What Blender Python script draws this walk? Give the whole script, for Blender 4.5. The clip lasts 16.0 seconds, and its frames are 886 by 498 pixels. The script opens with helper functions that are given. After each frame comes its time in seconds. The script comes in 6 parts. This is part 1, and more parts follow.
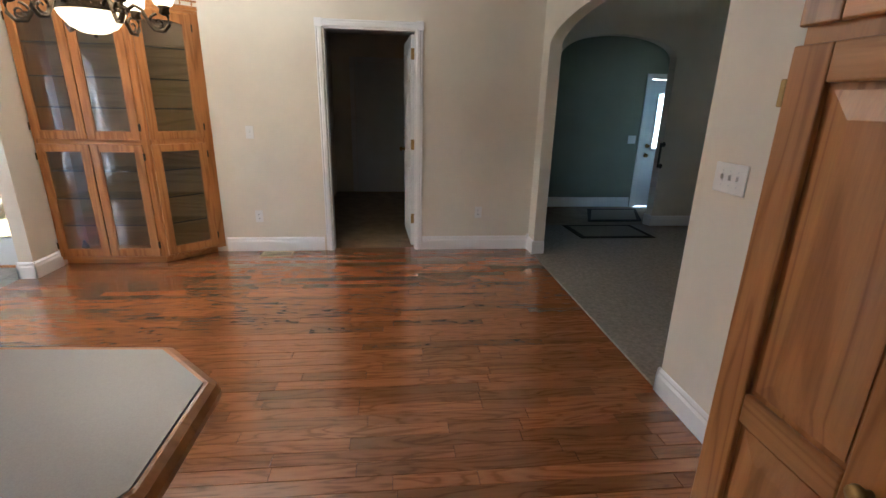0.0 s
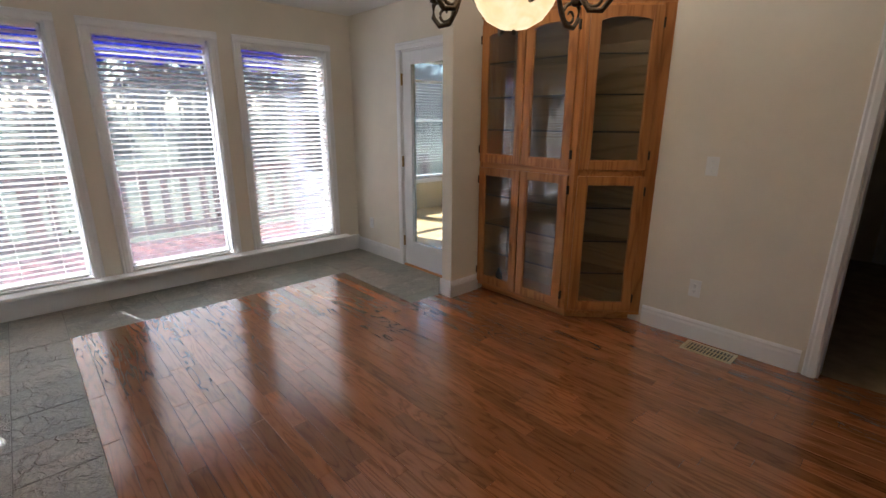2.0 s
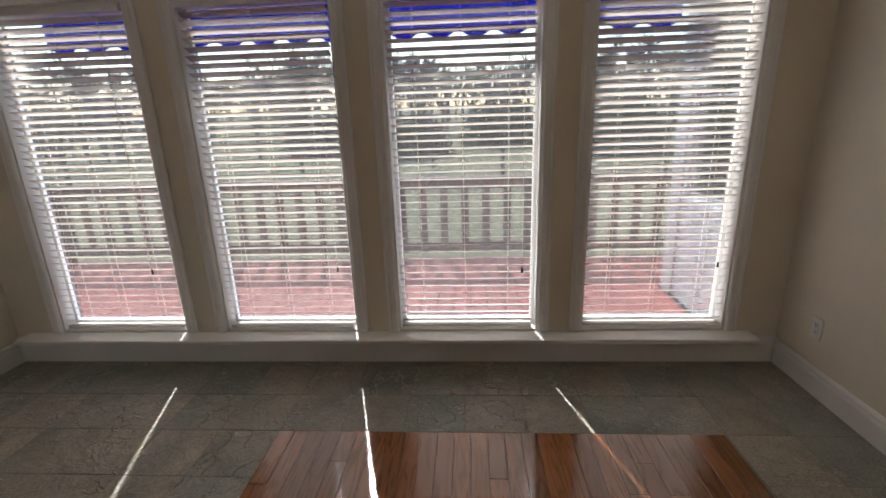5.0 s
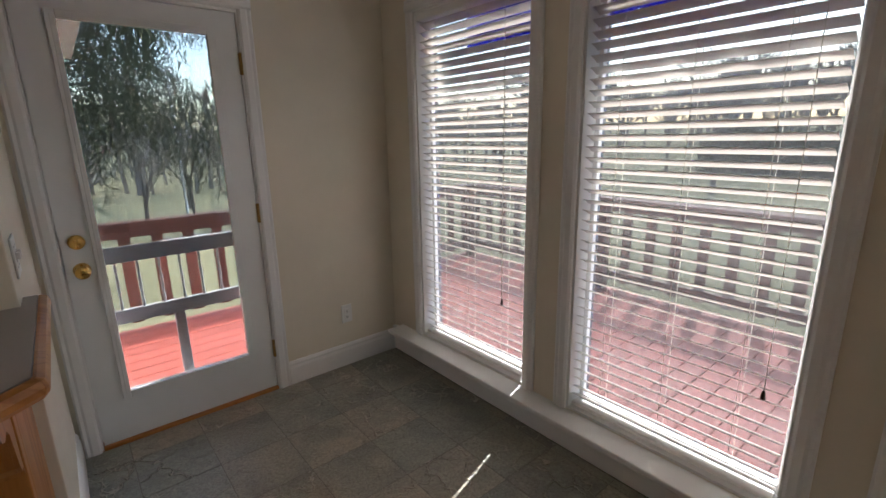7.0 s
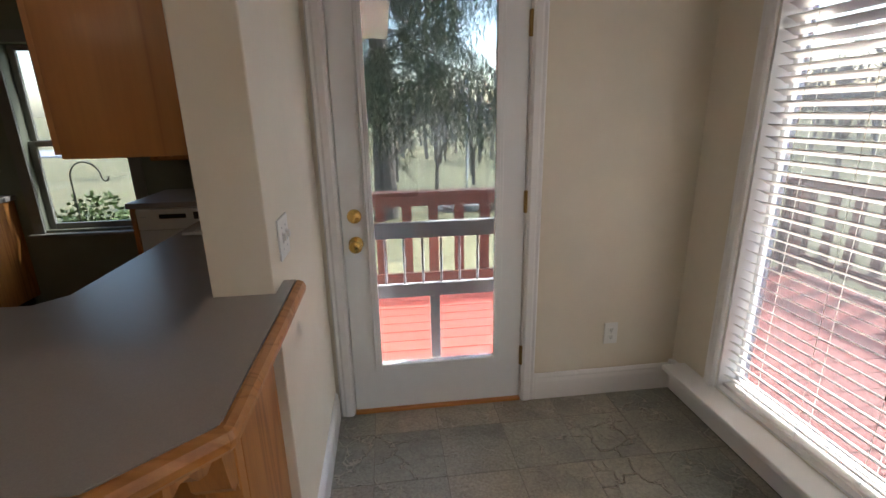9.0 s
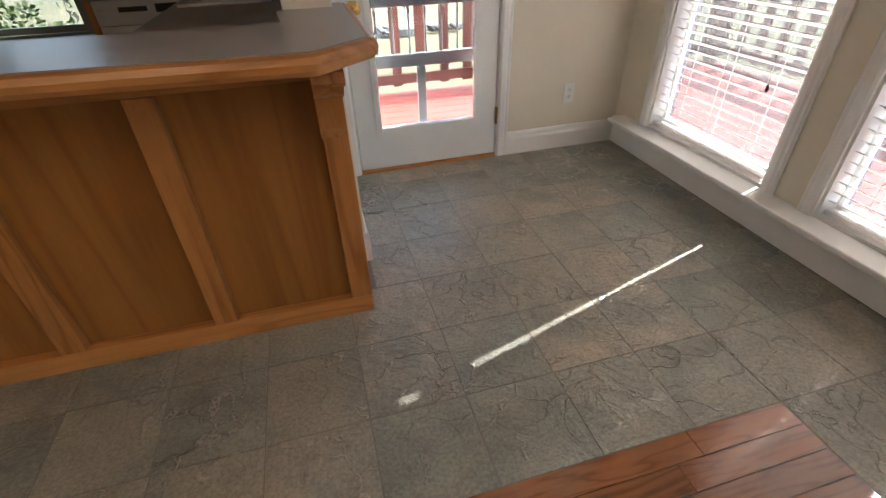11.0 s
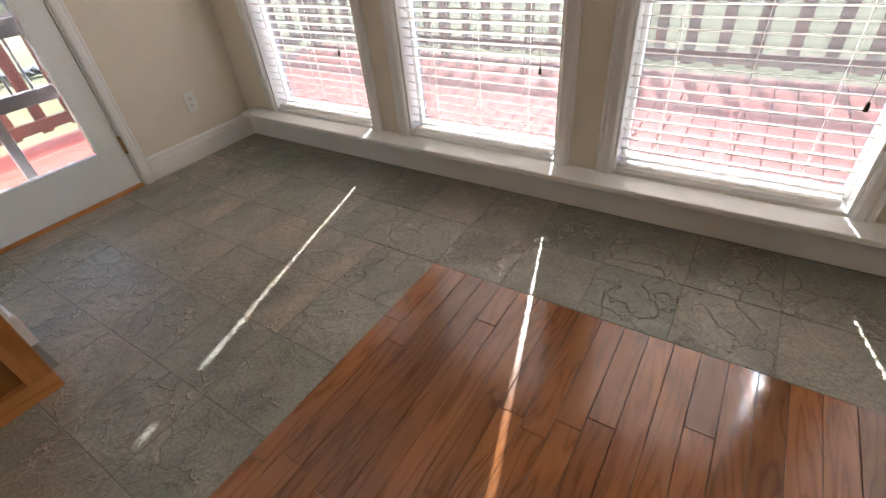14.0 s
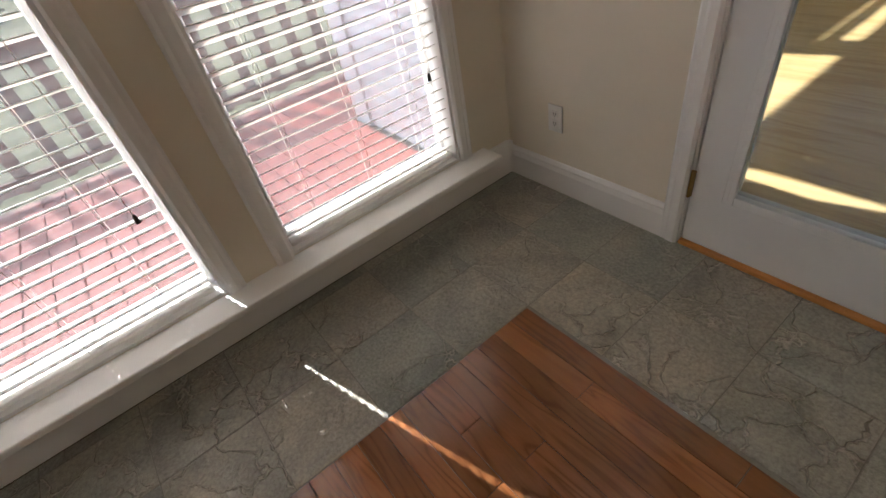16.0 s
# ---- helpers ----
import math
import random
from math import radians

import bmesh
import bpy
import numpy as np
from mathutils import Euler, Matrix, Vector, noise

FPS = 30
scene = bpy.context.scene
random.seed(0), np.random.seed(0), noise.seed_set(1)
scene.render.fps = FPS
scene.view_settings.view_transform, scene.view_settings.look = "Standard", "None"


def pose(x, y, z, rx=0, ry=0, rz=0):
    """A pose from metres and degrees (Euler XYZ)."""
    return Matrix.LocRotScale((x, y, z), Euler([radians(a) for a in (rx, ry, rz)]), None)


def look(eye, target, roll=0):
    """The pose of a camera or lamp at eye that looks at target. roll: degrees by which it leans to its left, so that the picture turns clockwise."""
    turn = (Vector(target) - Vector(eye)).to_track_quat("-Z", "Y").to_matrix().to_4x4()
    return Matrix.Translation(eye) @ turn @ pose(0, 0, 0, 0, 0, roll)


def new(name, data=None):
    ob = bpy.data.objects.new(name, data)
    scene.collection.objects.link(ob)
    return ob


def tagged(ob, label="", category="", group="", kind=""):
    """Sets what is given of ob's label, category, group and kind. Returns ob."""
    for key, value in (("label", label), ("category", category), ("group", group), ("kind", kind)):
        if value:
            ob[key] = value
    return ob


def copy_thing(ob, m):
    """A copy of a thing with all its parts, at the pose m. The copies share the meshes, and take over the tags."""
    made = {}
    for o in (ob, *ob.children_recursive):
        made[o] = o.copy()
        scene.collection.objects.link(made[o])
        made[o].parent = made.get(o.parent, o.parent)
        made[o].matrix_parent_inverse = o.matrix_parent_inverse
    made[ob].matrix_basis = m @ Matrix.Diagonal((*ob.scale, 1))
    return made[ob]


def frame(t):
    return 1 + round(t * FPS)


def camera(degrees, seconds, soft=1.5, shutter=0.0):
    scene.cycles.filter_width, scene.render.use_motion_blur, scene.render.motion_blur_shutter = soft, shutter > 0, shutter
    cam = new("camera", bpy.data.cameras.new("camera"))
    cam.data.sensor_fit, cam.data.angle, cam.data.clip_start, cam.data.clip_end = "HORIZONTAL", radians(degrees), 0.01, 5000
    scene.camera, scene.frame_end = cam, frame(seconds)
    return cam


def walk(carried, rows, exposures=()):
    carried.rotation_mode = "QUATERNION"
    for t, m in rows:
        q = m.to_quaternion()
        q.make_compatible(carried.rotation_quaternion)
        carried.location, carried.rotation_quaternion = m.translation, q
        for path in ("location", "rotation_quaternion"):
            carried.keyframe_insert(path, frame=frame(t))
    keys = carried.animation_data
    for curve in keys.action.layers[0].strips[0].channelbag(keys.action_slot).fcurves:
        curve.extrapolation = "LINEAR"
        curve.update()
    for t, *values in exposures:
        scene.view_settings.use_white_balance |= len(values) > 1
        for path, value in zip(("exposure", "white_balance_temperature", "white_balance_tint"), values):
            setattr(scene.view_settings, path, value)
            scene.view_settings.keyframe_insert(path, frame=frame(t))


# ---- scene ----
cam = camera(87.9, 16.0)
PATH = [
    (0, (4.823, -4.175, 1.458), (5.027, -2.279, 0.855), 1.3),
    (0.5, (4.828, -3.807, 1.481), (4.543, -1.916, 0.894), 1.2),
    (1, (4.816, -3.453, 1.469), (4.056, -1.686, 0.919), 1.5),
    (1.5, (4.662, -3.107, 1.465), (3.515, -1.558, 0.932), 1.1),
    (2, (4.468, -2.789, 1.433), (3.052, -1.484, 0.895), 0.2),
    (2.5, (4.28, -2.445, 1.436), (2.64, -1.423, 0.919), -0.8),
    (3, (3.979, -2.234, 1.448), (2.174, -1.526, 0.954), -1.5),
    (3.5, (3.647, -2.018, 1.445), (1.746, -1.617, 0.969), -2.0),
    (3.7, (3.51, -1.912, 1.469), (1.587, -1.647, 0.99), -2.1),
    (5.8, (1.999, -1.765, 1.445), (0.127, -2.093, 0.821), -2.2),
    (6, (1.878, -1.794, 1.435), (0.032, -2.227, 0.798), -2.4),
    (6.5, (1.651, -1.97, 1.383), (-0.006, -2.936, 0.817), -2.7),
    (7, (1.632, -2.201, 1.44), (0.398, -3.699, 0.957), -1.1),
    (7.5, (1.644, -2.451, 1.477), (0.944, -4.276, 1.053), 0.1),
    (8, (1.597, -2.616, 1.472), (1.142, -4.513, 1.033), -0.1),
    (8.5, (1.499, -2.688, 1.489), (1.206, -4.611, 1.025), -0.6),
    (9, (1.468, -2.689, 1.448), (1.241, -4.593, 0.881), -1.1),
    (9.5, (1.536, -2.616, 1.367), (1.295, -4.45, 0.608), -0.8),
    (10, (1.69, -2.455, 1.276), (1.412, -4.192, 0.325), -0.4),
    (10.2, (1.73, -2.382, 1.265), (1.435, -4.09, 0.268), -0.9),
    (12.3, (2.096, -2.012, 1.137), (1.449, -3.405, -0.144), 0.2),
    (12.5, (2.117, -2.007, 1.138), (1.446, -3.39, -0.142), 0.3),
    (13, (2.123, -1.984, 1.157), (1.318, -3.332, -0.082), -0.8),
    (13.5, (2.043, -1.919, 1.183), (0.992, -3.13, -0.013), -3.3),
    (14, (1.874, -1.806, 1.209), (0.584, -2.745, 0.004), -6.1),
    (14.5, (1.701, -1.662, 1.2), (0.211, -2.258, 0.007), -8.9),
    (15, (1.59, -1.517, 1.189), (-0.015, -1.655, 0.003), -11.2),
    (15.5, (1.505, -1.388, 1.224), (-0.013, -1.028, -0.027), -12.4),
    (16, (1.463, -1.371, 1.23), (0.15, -0.582, -0.055), -12.3),
]
EXPOSURES = [(0, 5.6, 5100, 6), (0.5, 5.3, 4800, 7), (1, 4.95, 5000, 8), (1.5, 4.6, 5250, 9), (2.5, 4.1, 5700, 10), (3.5, 3.95, 5900, 10), (6, 3.15, 6200, 10), (7, 3.35, 6100, 10), (8, 4.0, 6100, 10), (9, 3.95, 6200, 10), (10, 4.2, 6200, 10), (12.5, 4.7, 6300, 10), (13.5, 4.7, 6200, 10), (14.5, 4.05, 6100, 10), (16, 3.95, 6100, 10)]
walk(cam, [(t, look(eye, target, roll)) for t, eye, target, roll in PATH], EXPOSURES)

# ---- light and exposure ----
SUN_WAY = Vector((-1.0, -0.29, 1.05)).normalized()
world = bpy.data.worlds.new("sky_world")
scene.world = world
world.use_nodes = True
wn = world.node_tree
sky = wn.nodes.new("ShaderNodeTexSky")
sky.sky_type = "NISHITA"
sky.sun_disc = False
sky.sun_elevation = math.asin(SUN_WAY.z)
sky.sun_rotation = math.atan2(SUN_WAY.x, SUN_WAY.y)
sky.air_density, sky.dust_density = 1.2, 2.0
wn.links.new(sky.outputs["Color"], wn.nodes["Background"].inputs["Color"])
wn.nodes["Background"].inputs["Strength"].default_value = 0.15

sun_data = bpy.data.lights.new("sun", "SUN")
sun_data.energy, sun_data.angle, sun_data.color = 1.7, radians(0.75), (1.0, 0.95, 0.87)
sun = new("sun", sun_data)
sun.matrix_world = look(SUN_WAY * 30, (0, 0, 0))


LAMP_GLOW, LAMP_WATTS = 0.11, 0.4


# ---- materials ----
def material(name):
    m = bpy.data.materials.new(name)
    m.use_nodes = True
    nt = m.node_tree
    return m, nt, nt.nodes["Principled BSDF"]


def node(nt, kind, **values):
    n = nt.nodes.new(kind)
    for k, v in values.items():
        n.inputs[k.replace("_", " ")].default_value = v
    return n


def ramp(nt, fac, stops):
    r = nt.nodes.new("ShaderNodeValToRGB")
    els = r.color_ramp.elements
    while len(els) < len(stops):
        els.new(0.5)
    for e, (p, c) in zip(els, stops):
        e.position, e.color = p, (*c, 1)
    nt.links.new(fac, r.inputs["Fac"])
    return r.outputs["Color"]


def mixed(nt, a, b, fac, blend="MIX"):
    m = nt.nodes.new("ShaderNodeMix")
    m.data_type, m.blend_type = "RGBA", blend
    for sock, v in ((m.inputs["Factor"], fac), (m.inputs["A"], a), (m.inputs["B"], b)):
        if isinstance(v, (float, int)):
            sock.default_value = v
        elif isinstance(v, tuple):
            sock.default_value = (*v, 1)
        else:
            nt.links.new(v, sock)
    return m.outputs["Result"]


def mapped(nt, scale=(1, 1, 1), shift=None, source="Object"):
    """Object coordinates, stretched, and moved on by a random value per piece."""
    tc = nt.nodes.new("ShaderNodeTexCoord")
    mp = nt.nodes.new("ShaderNodeMapping")
    mp.inputs["Scale"].default_value = scale
    nt.links.new(tc.outputs[source], mp.inputs["Vector"])
    if shift is not None:
        sc = nt.nodes.new("ShaderNodeVectorMath")
        sc.operation = "SCALE"
        sc.inputs[0].default_value = (37.0, 23.0, 11.0)
        nt.links.new(shift, sc.inputs["Scale"])
        nt.links.new(sc.outputs["Vector"], mp.inputs["Location"])
    return mp.outputs["Vector"]


def noised(nt, vec, scale, detail=4.0, rough=0.55, distortion=0.0):
    n = node(nt, "ShaderNodeTexNoise", Scale=scale, Detail=detail, Roughness=rough, Distortion=distortion)
    nt.links.new(vec, n.inputs["Vector"])
    return n.outputs["Fac"]


def bumped(nt, bsdf, height, strength=0.2, distance=0.002):
    b = node(nt, "ShaderNodeBump", Strength=strength, Distance=distance)
    nt.links.new(height, b.inputs["Height"])
    nt.links.new(b.outputs["Normal"], bsdf.inputs["Normal"])


def paint(name, color, rough=0.6, var=0.06, bump=0.12, grain=220.0):
    """Brushed or rolled paint: faint orange peel and wide, weak stains."""
    m, nt, b = material(name)
    v = mapped(nt)
    dark = tuple(c * (1 - 2 * var) for c in color)
    light = tuple(min(0.9, c * (1 + var)) for c in color)
    nt.links.new(ramp(nt, noised(nt, v, 1.6, 5, 0.6), [(0.3, dark), (0.7, light)]), b.inputs["Base Color"])
    rr = nt.nodes.new("ShaderNodeMapRange")
    rr.inputs["To Min"].default_value, rr.inputs["To Max"].default_value = rough - 0.08, rough + 0.1
    nt.links.new(noised(nt, v, 9, 3), rr.inputs["Value"])
    nt.links.new(rr.outputs["Result"], b.inputs["Roughness"])
    bumped(nt, b, noised(nt, v, grain, 2), bump, 0.0015)
    return m


def piece_random(nt, island):
    if island:
        return nt.nodes.new("ShaderNodeNewGeometry").outputs["Random Per Island"]
    return nt.nodes.new("ShaderNodeObjectInfo").outputs["Random"]


def wood(name, dark, mid, light, axis="x", rough=0.3, coat=0.0, island=False, grain=1.0, tone=0.35, shift=True, ring=0.55):
    """Varnished timber with cathedral grain along one axis."""
    m, nt, b = material(name)
    rnd = piece_random(nt, island)
    lo, hi = (2.2 if ring > 0.7 else 1.1) * grain, 17.0 * grain
    sc = {"x": (lo, hi, hi), "y": (hi, lo, hi), "z": (hi, hi, lo)}[axis]
    v = mapped(nt, sc, rnd if shift else None)
    rings = noised(nt, v, ring, 2, 0.45, 0.6)
    wv = nt.nodes.new("ShaderNodeMath")
    wv.operation = "MULTIPLY"
    wv.inputs[1].default_value = 34.0 if ring < 0.7 else 40.0
    nt.links.new(rings, wv.inputs[0])
    sn = nt.nodes.new("ShaderNodeMath")
    sn.operation = "SINE"
    nt.links.new(wv.outputs[0], sn.inputs[0])
    mr = nt.nodes.new("ShaderNodeMapRange")
    mr.inputs["From Min"].default_value = -1.0
    nt.links.new(sn.outputs[0], mr.inputs["Value"])
    col = ramp(nt, mr.outputs["Result"], [(0.0, dark), (0.18, mid), (1.0, light)])
    fine = tuple(a * 4.5 for a in sc)
    pores = noised(nt, mapped(nt, fine, rnd if shift else None), 1.5, 3, 0.7)
    col = mixed(nt, col, ramp(nt, pores, [(0.3, tuple(c * 0.7 for c in dark)), (0.6, mid)]), 0.28)
    tr = ramp(nt, rnd, [(0.0, (1 - tone,) * 3), (0.5, (1.0, 1.0, 1.0)), (1.0, (1 + tone * 0.6, 1 + tone * 0.5, 1 + tone * 0.4))])
    col = mixed(nt, col, tr, 1.0, "MULTIPLY")
    nt.links.new(col, b.inputs["Base Color"])
    wear = nt.nodes.new("ShaderNodeMapRange")
    wear.inputs["To Min"].default_value, wear.inputs["To Max"].default_value = rough - 0.06, rough + 0.12
    nt.links.new(noised(nt, mapped(nt, (1, 1, 1)), 5, 5, 0.65), wear.inputs["Value"])
    nt.links.new(wear.outputs["Result"], b.inputs["Roughness"])
    b.inputs["Coat Weight"].default_value = coat
    b.inputs["Specular IOR Level"].default_value = 0.5 - 0.35 * coat
    b.inputs["Coat Roughness"].default_value = 0.13
    b.inputs["Coat IOR"].default_value = 1.8
    bumped(nt, b, pores, 0.06, 0.001)
    return m


def slate(name):
    """Grey-green cleft slate: layered ridges, pale flake lines with painted glints, rusty and blue patches."""
    m, nt, b = material(name)
    rnd = piece_random(nt, False)
    v = mapped(nt, (1, 1, 1), rnd)
    base = ramp(nt, noised(nt, v, 3.0, 6, 0.6, 0.6), [(0.25, (0.21, 0.22, 0.205)), (0.5, (0.345, 0.338, 0.3)), (0.75, (0.46, 0.43, 0.365))])
    tone = ramp(nt, rnd, [(0.0, (0.86, 0.91, 0.9)), (0.35, (0.96, 0.98, 0.96)), (0.7, (1.04, 1.0, 0.96)), (1.0, (1.12, 1.06, 0.99))])
    col = mixed(nt, base, tone, 1.0, "MULTIPLY")
    grit = noised(nt, v, 90, 3, 0.7)
    col = mixed(nt, col, ramp(nt, grit, [(0.35, (0.6, 0.6, 0.6)), (0.65, (1.3, 1.3, 1.3))]), 0.6, "MULTIPLY")
    ridge = nt.nodes.new("ShaderNodeTexVoronoi")
    ridge.feature = "DISTANCE_TO_EDGE"
    ridge.inputs["Scale"].default_value = 5.0
    wob = nt.nodes.new("ShaderNodeTexNoise")
    wob.inputs["Scale"].default_value, wob.inputs["Detail"].default_value = 4.0, 5.0
    nt.links.new(v, wob.inputs["Vector"])
    add = nt.nodes.new("ShaderNodeVectorMath")
    add.operation = "MULTIPLY_ADD"
    add.inputs[1].default_value = (0.5, 0.5, 0.5)
    nt.links.new(wob.outputs["Color"], add.inputs[0])
    nt.links.new(v, add.inputs[2])
    nt.links.new(add.outputs["Vector"], ridge.inputs["Vector"])
    flake_glint = ramp(nt, ridge.outputs["Distance"], [(0.0, (1.0, 1.0, 1.0)), (0.03, (0.0, 0.0, 0.0))])
    patch = ramp(nt, noised(nt, v, 2.2, 3), [(0.45, (0.0, 0.0, 0.0)), (0.58, (1.0, 1.0, 1.0))])
    vm = mixed(nt, flake_glint, patch, 1.0, "MULTIPLY")
    faint = nt.nodes.new("ShaderNodeMath")
    faint.operation = "MULTIPLY"
    faint.inputs[1].default_value = 0.8
    nt.links.new(vm, faint.inputs[0])
    # pale flake lines, with window light on the ridges painted into the colour
    col = mixed(nt, col, (0.66, 0.62, 0.55), faint.outputs[0])
    nt.links.new(col, b.inputs["Base Color"])
    b.inputs["Roughness"].default_value = 0.33
    b.inputs["Specular IOR Level"].default_value = 0.65
    steps = noised(nt, v, 7.0, 8, 0.58, 1.6)
    cleft = nt.nodes.new("ShaderNodeValToRGB")
    cleft.color_ramp.interpolation = "CONSTANT"
    for pos in (0.36, 0.43, 0.5, 0.57):
        cleft.color_ramp.elements.new(pos)
    for e, (pos, val) in zip(cleft.color_ramp.elements, ((0.0, 0.0), (0.36, 0.2), (0.43, 0.4), (0.5, 0.6), (0.57, 0.8), (0.64, 1.0))):
        e.position, e.color = pos, (val, val, val, 1)
    nt.links.new(steps, cleft.inputs["Fac"])
    rough = mixed(nt, mixed(nt, cleft.outputs["Color"], steps, 0.3), grit, 0.05)
    bumped(nt, b, mixed(nt, rough, vm, 0.25, "ADD"), 1.0, 0.05)
    return m


def plain(name, color, rough=0.5, metal=0.0, grain=60.0, var=0.12, bump=0.05, **more):
    m, nt, b = material(name)
    v = mapped(nt)
    nt.links.new(ramp(nt, noised(nt, v, grain, 4, 0.6), [(0.3, tuple(c * (1 - var) for c in color)), (0.7, tuple(min(1.0, c * (1 + var)) for c in color))]), b.inputs["Base Color"])
    b.inputs["Roughness"].default_value, b.inputs["Metallic"].default_value = rough, metal
    for k, val in more.items():
        b.inputs[k.replace("_", " ")].default_value = val
    if bump:
        bumped(nt, b, noised(nt, v, grain * 3, 2), bump, 0.001)
    return m


def pane_glass(name, tint, gloss=1.0, veil=0.0):
    """Thin glass: lets light through, its tint dims the view, mirrors at a slant; veil: share scattered as painted
    haze.
    """
    m = bpy.data.materials.new(name)
    m.use_nodes = True
    nt = m.node_tree
    nt.nodes.clear()
    out = nt.nodes.new("ShaderNodeOutputMaterial")
    clear = nt.nodes.new("ShaderNodeBsdfTransparent")
    clear.inputs["Color"].default_value = (*tint, 1)
    shine = nt.nodes.new("ShaderNodeBsdfGlossy")
    shine.inputs["Roughness"].default_value = 0.02
    lw = nt.nodes.new("ShaderNodeLayerWeight")
    lw.inputs["Blend"].default_value = 0.5
    pw = nt.nodes.new("ShaderNodeMath")
    pw.operation = "POWER"
    pw.inputs[1].default_value = 4.0
    nt.links.new(lw.outputs["Facing"], pw.inputs[0])
    k = nt.nodes.new("ShaderNodeMath")
    k.operation = "MULTIPLY_ADD"
    k.inputs[1].default_value, k.inputs[2].default_value = 0.35, 0.03 * gloss
    nt.links.new(pw.outputs[0], k.inputs[0])
    mx = nt.nodes.new("ShaderNodeMixShader")
    nt.links.new(k.outputs[0], mx.inputs["Fac"])
    nt.links.new(clear.outputs[0], mx.inputs[1])
    nt.links.new(shine.outputs[0], mx.inputs[2])
    last = mx
    # a pale scattering share lays haze over the view outside
    if veil:
        haze_veil = nt.nodes.new("ShaderNodeBsdfTranslucent")
        haze_veil.inputs["Color"].default_value = (0.8, 0.8, 0.8, 1)
        last = nt.nodes.new("ShaderNodeMixShader")
        last.inputs["Fac"].default_value = veil
        nt.links.new(mx.outputs[0], last.inputs[1])
        nt.links.new(haze_veil.outputs[0], last.inputs[2])
    nt.links.new(last.outputs[0], out.inputs["Surface"])
    return m


WALL = paint("beige_wall_paint", (0.765, 0.71, 0.6), 0.62, 0.04)
CEIL = paint("ceiling_paint", (0.84, 0.83, 0.8), 0.8, 0.03, 0.25, 120)
TRIM = paint("white_trim_paint", (0.85, 0.85, 0.85), 0.32, 0.03, 0.05)
DOORPAINT = paint("white_door_paint", (0.8, 0.82, 0.83), 0.35, 0.03, 0.05)
CREAM = paint("cream_paint", (0.62, 0.52, 0.32), 0.6, 0.05)
# grey-green with the dimness of the unlit rooms put into the colour
DIMMED = paint("dimmed_grey_green_paint", (0.22, 0.24, 0.18), 0.6, 0.05)
OAKFLOOR = wood("red_oak_floor", (0.2, 0.07, 0.022), (0.31, 0.118, 0.04), (0.37, 0.15, 0.054), "x", 0.16, 1.0, tone=0.32, ring=0.8)
OAKFLOOR_REST = wood("red_oak_floor_rest", (0.2, 0.07, 0.022), (0.31, 0.118, 0.04), (0.37, 0.15, 0.054), "x", 0.16, 1.0, tone=0.32, ring=0.8, island=True)
PINEFLOOR = wood("pale_floor", (0.5, 0.33, 0.14), (0.62, 0.44, 0.2), (0.7, 0.52, 0.27), "x", 0.35, 0.2)
OAK = wood("honey_oak", (0.31, 0.115, 0.026), (0.45, 0.185, 0.048), (0.52, 0.23, 0.066), "z", 0.38, 0.12, tone=0.12)
OAKX = wood("honey_oak_across", (0.38, 0.15, 0.034), (0.49, 0.21, 0.056), (0.55, 0.25, 0.074), "x", 0.38, 0.12, tone=0.12)
OAKY = wood("honey_oak_level", (0.38, 0.15, 0.034), (0.49, 0.21, 0.056), (0.55, 0.25, 0.074), "y", 0.38, 0.12, tone=0.12)
OAKPANEL = wood("oak_veneer", (0.3, 0.113, 0.021), (0.36, 0.143, 0.028), (0.4, 0.167, 0.035), "z", 0.42, 0.1, tone=0.1, grain=0.42)
OAKBACK = wood("oak_veneer_back", (0.3, 0.185, 0.085), (0.4, 0.26, 0.125), (0.46, 0.31, 0.16), "x", 0.5, 0.0, tone=0.1, grain=0.8)
SLATE = slate("cleft_slate")
GROUT = plain("grey_grout", (0.25, 0.24, 0.215), 0.9, bump=0.3)
# near-black that stands for shade in floor seams, deck gaps and toe recesses
UNDER = plain("dark_gap_shade", (0.03, 0.02, 0.015), 0.9)
LAMINATE = plain("grey_laminate", (0.36, 0.33, 0.315), 0.34, grain=420, var=0.08, bump=0.02)


def slat_paint(name, color, through_share, glow=(0.86, 0.85, 0.83)):
    """White vinyl that lets a share of the sun through."""
    m = plain(name, color, 0.45, grain=30, var=0.04, bump=0.02)
    nt = m.node_tree
    tr = nt.nodes.new("ShaderNodeBsdfTranslucent")
    tr.inputs["Color"].default_value = (*glow, 1)
    mx = nt.nodes.new("ShaderNodeMixShader")
    mx.inputs["Fac"].default_value = through_share
    nt.links.new(nt.nodes["Principled BSDF"].outputs[0], mx.inputs[1])
    nt.links.new(tr.outputs[0], mx.inputs[2])
    nt.links.new(mx.outputs[0], nt.nodes["Material Output"].inputs["Surface"])
    return m


SLAT = slat_paint("white_slat", (0.66, 0.645, 0.625), 0.33, (0.86, 0.82, 0.78))
CORD = plain("cord", (0.7, 0.68, 0.62), 0.8)
BRONZE = plain("aged_bronze", (0.1, 0.075, 0.05), 0.42, 0.85, 140, 0.5, 0.2)
DARKMETAL = plain("dark_hinge_metal", (0.05, 0.04, 0.03), 0.5, 0.6)
BRASS = plain("polished_brass", (0.75, 0.5, 0.16), 0.18, 1.0, 30, 0.06, 0.0)
OLDBRASS = plain("dull_brass", (0.36, 0.24, 0.09), 0.4, 0.9)
PLASTIC = plain("white_plastic", (0.78, 0.78, 0.76), 0.3, grain=8, var=0.03, bump=0.0)
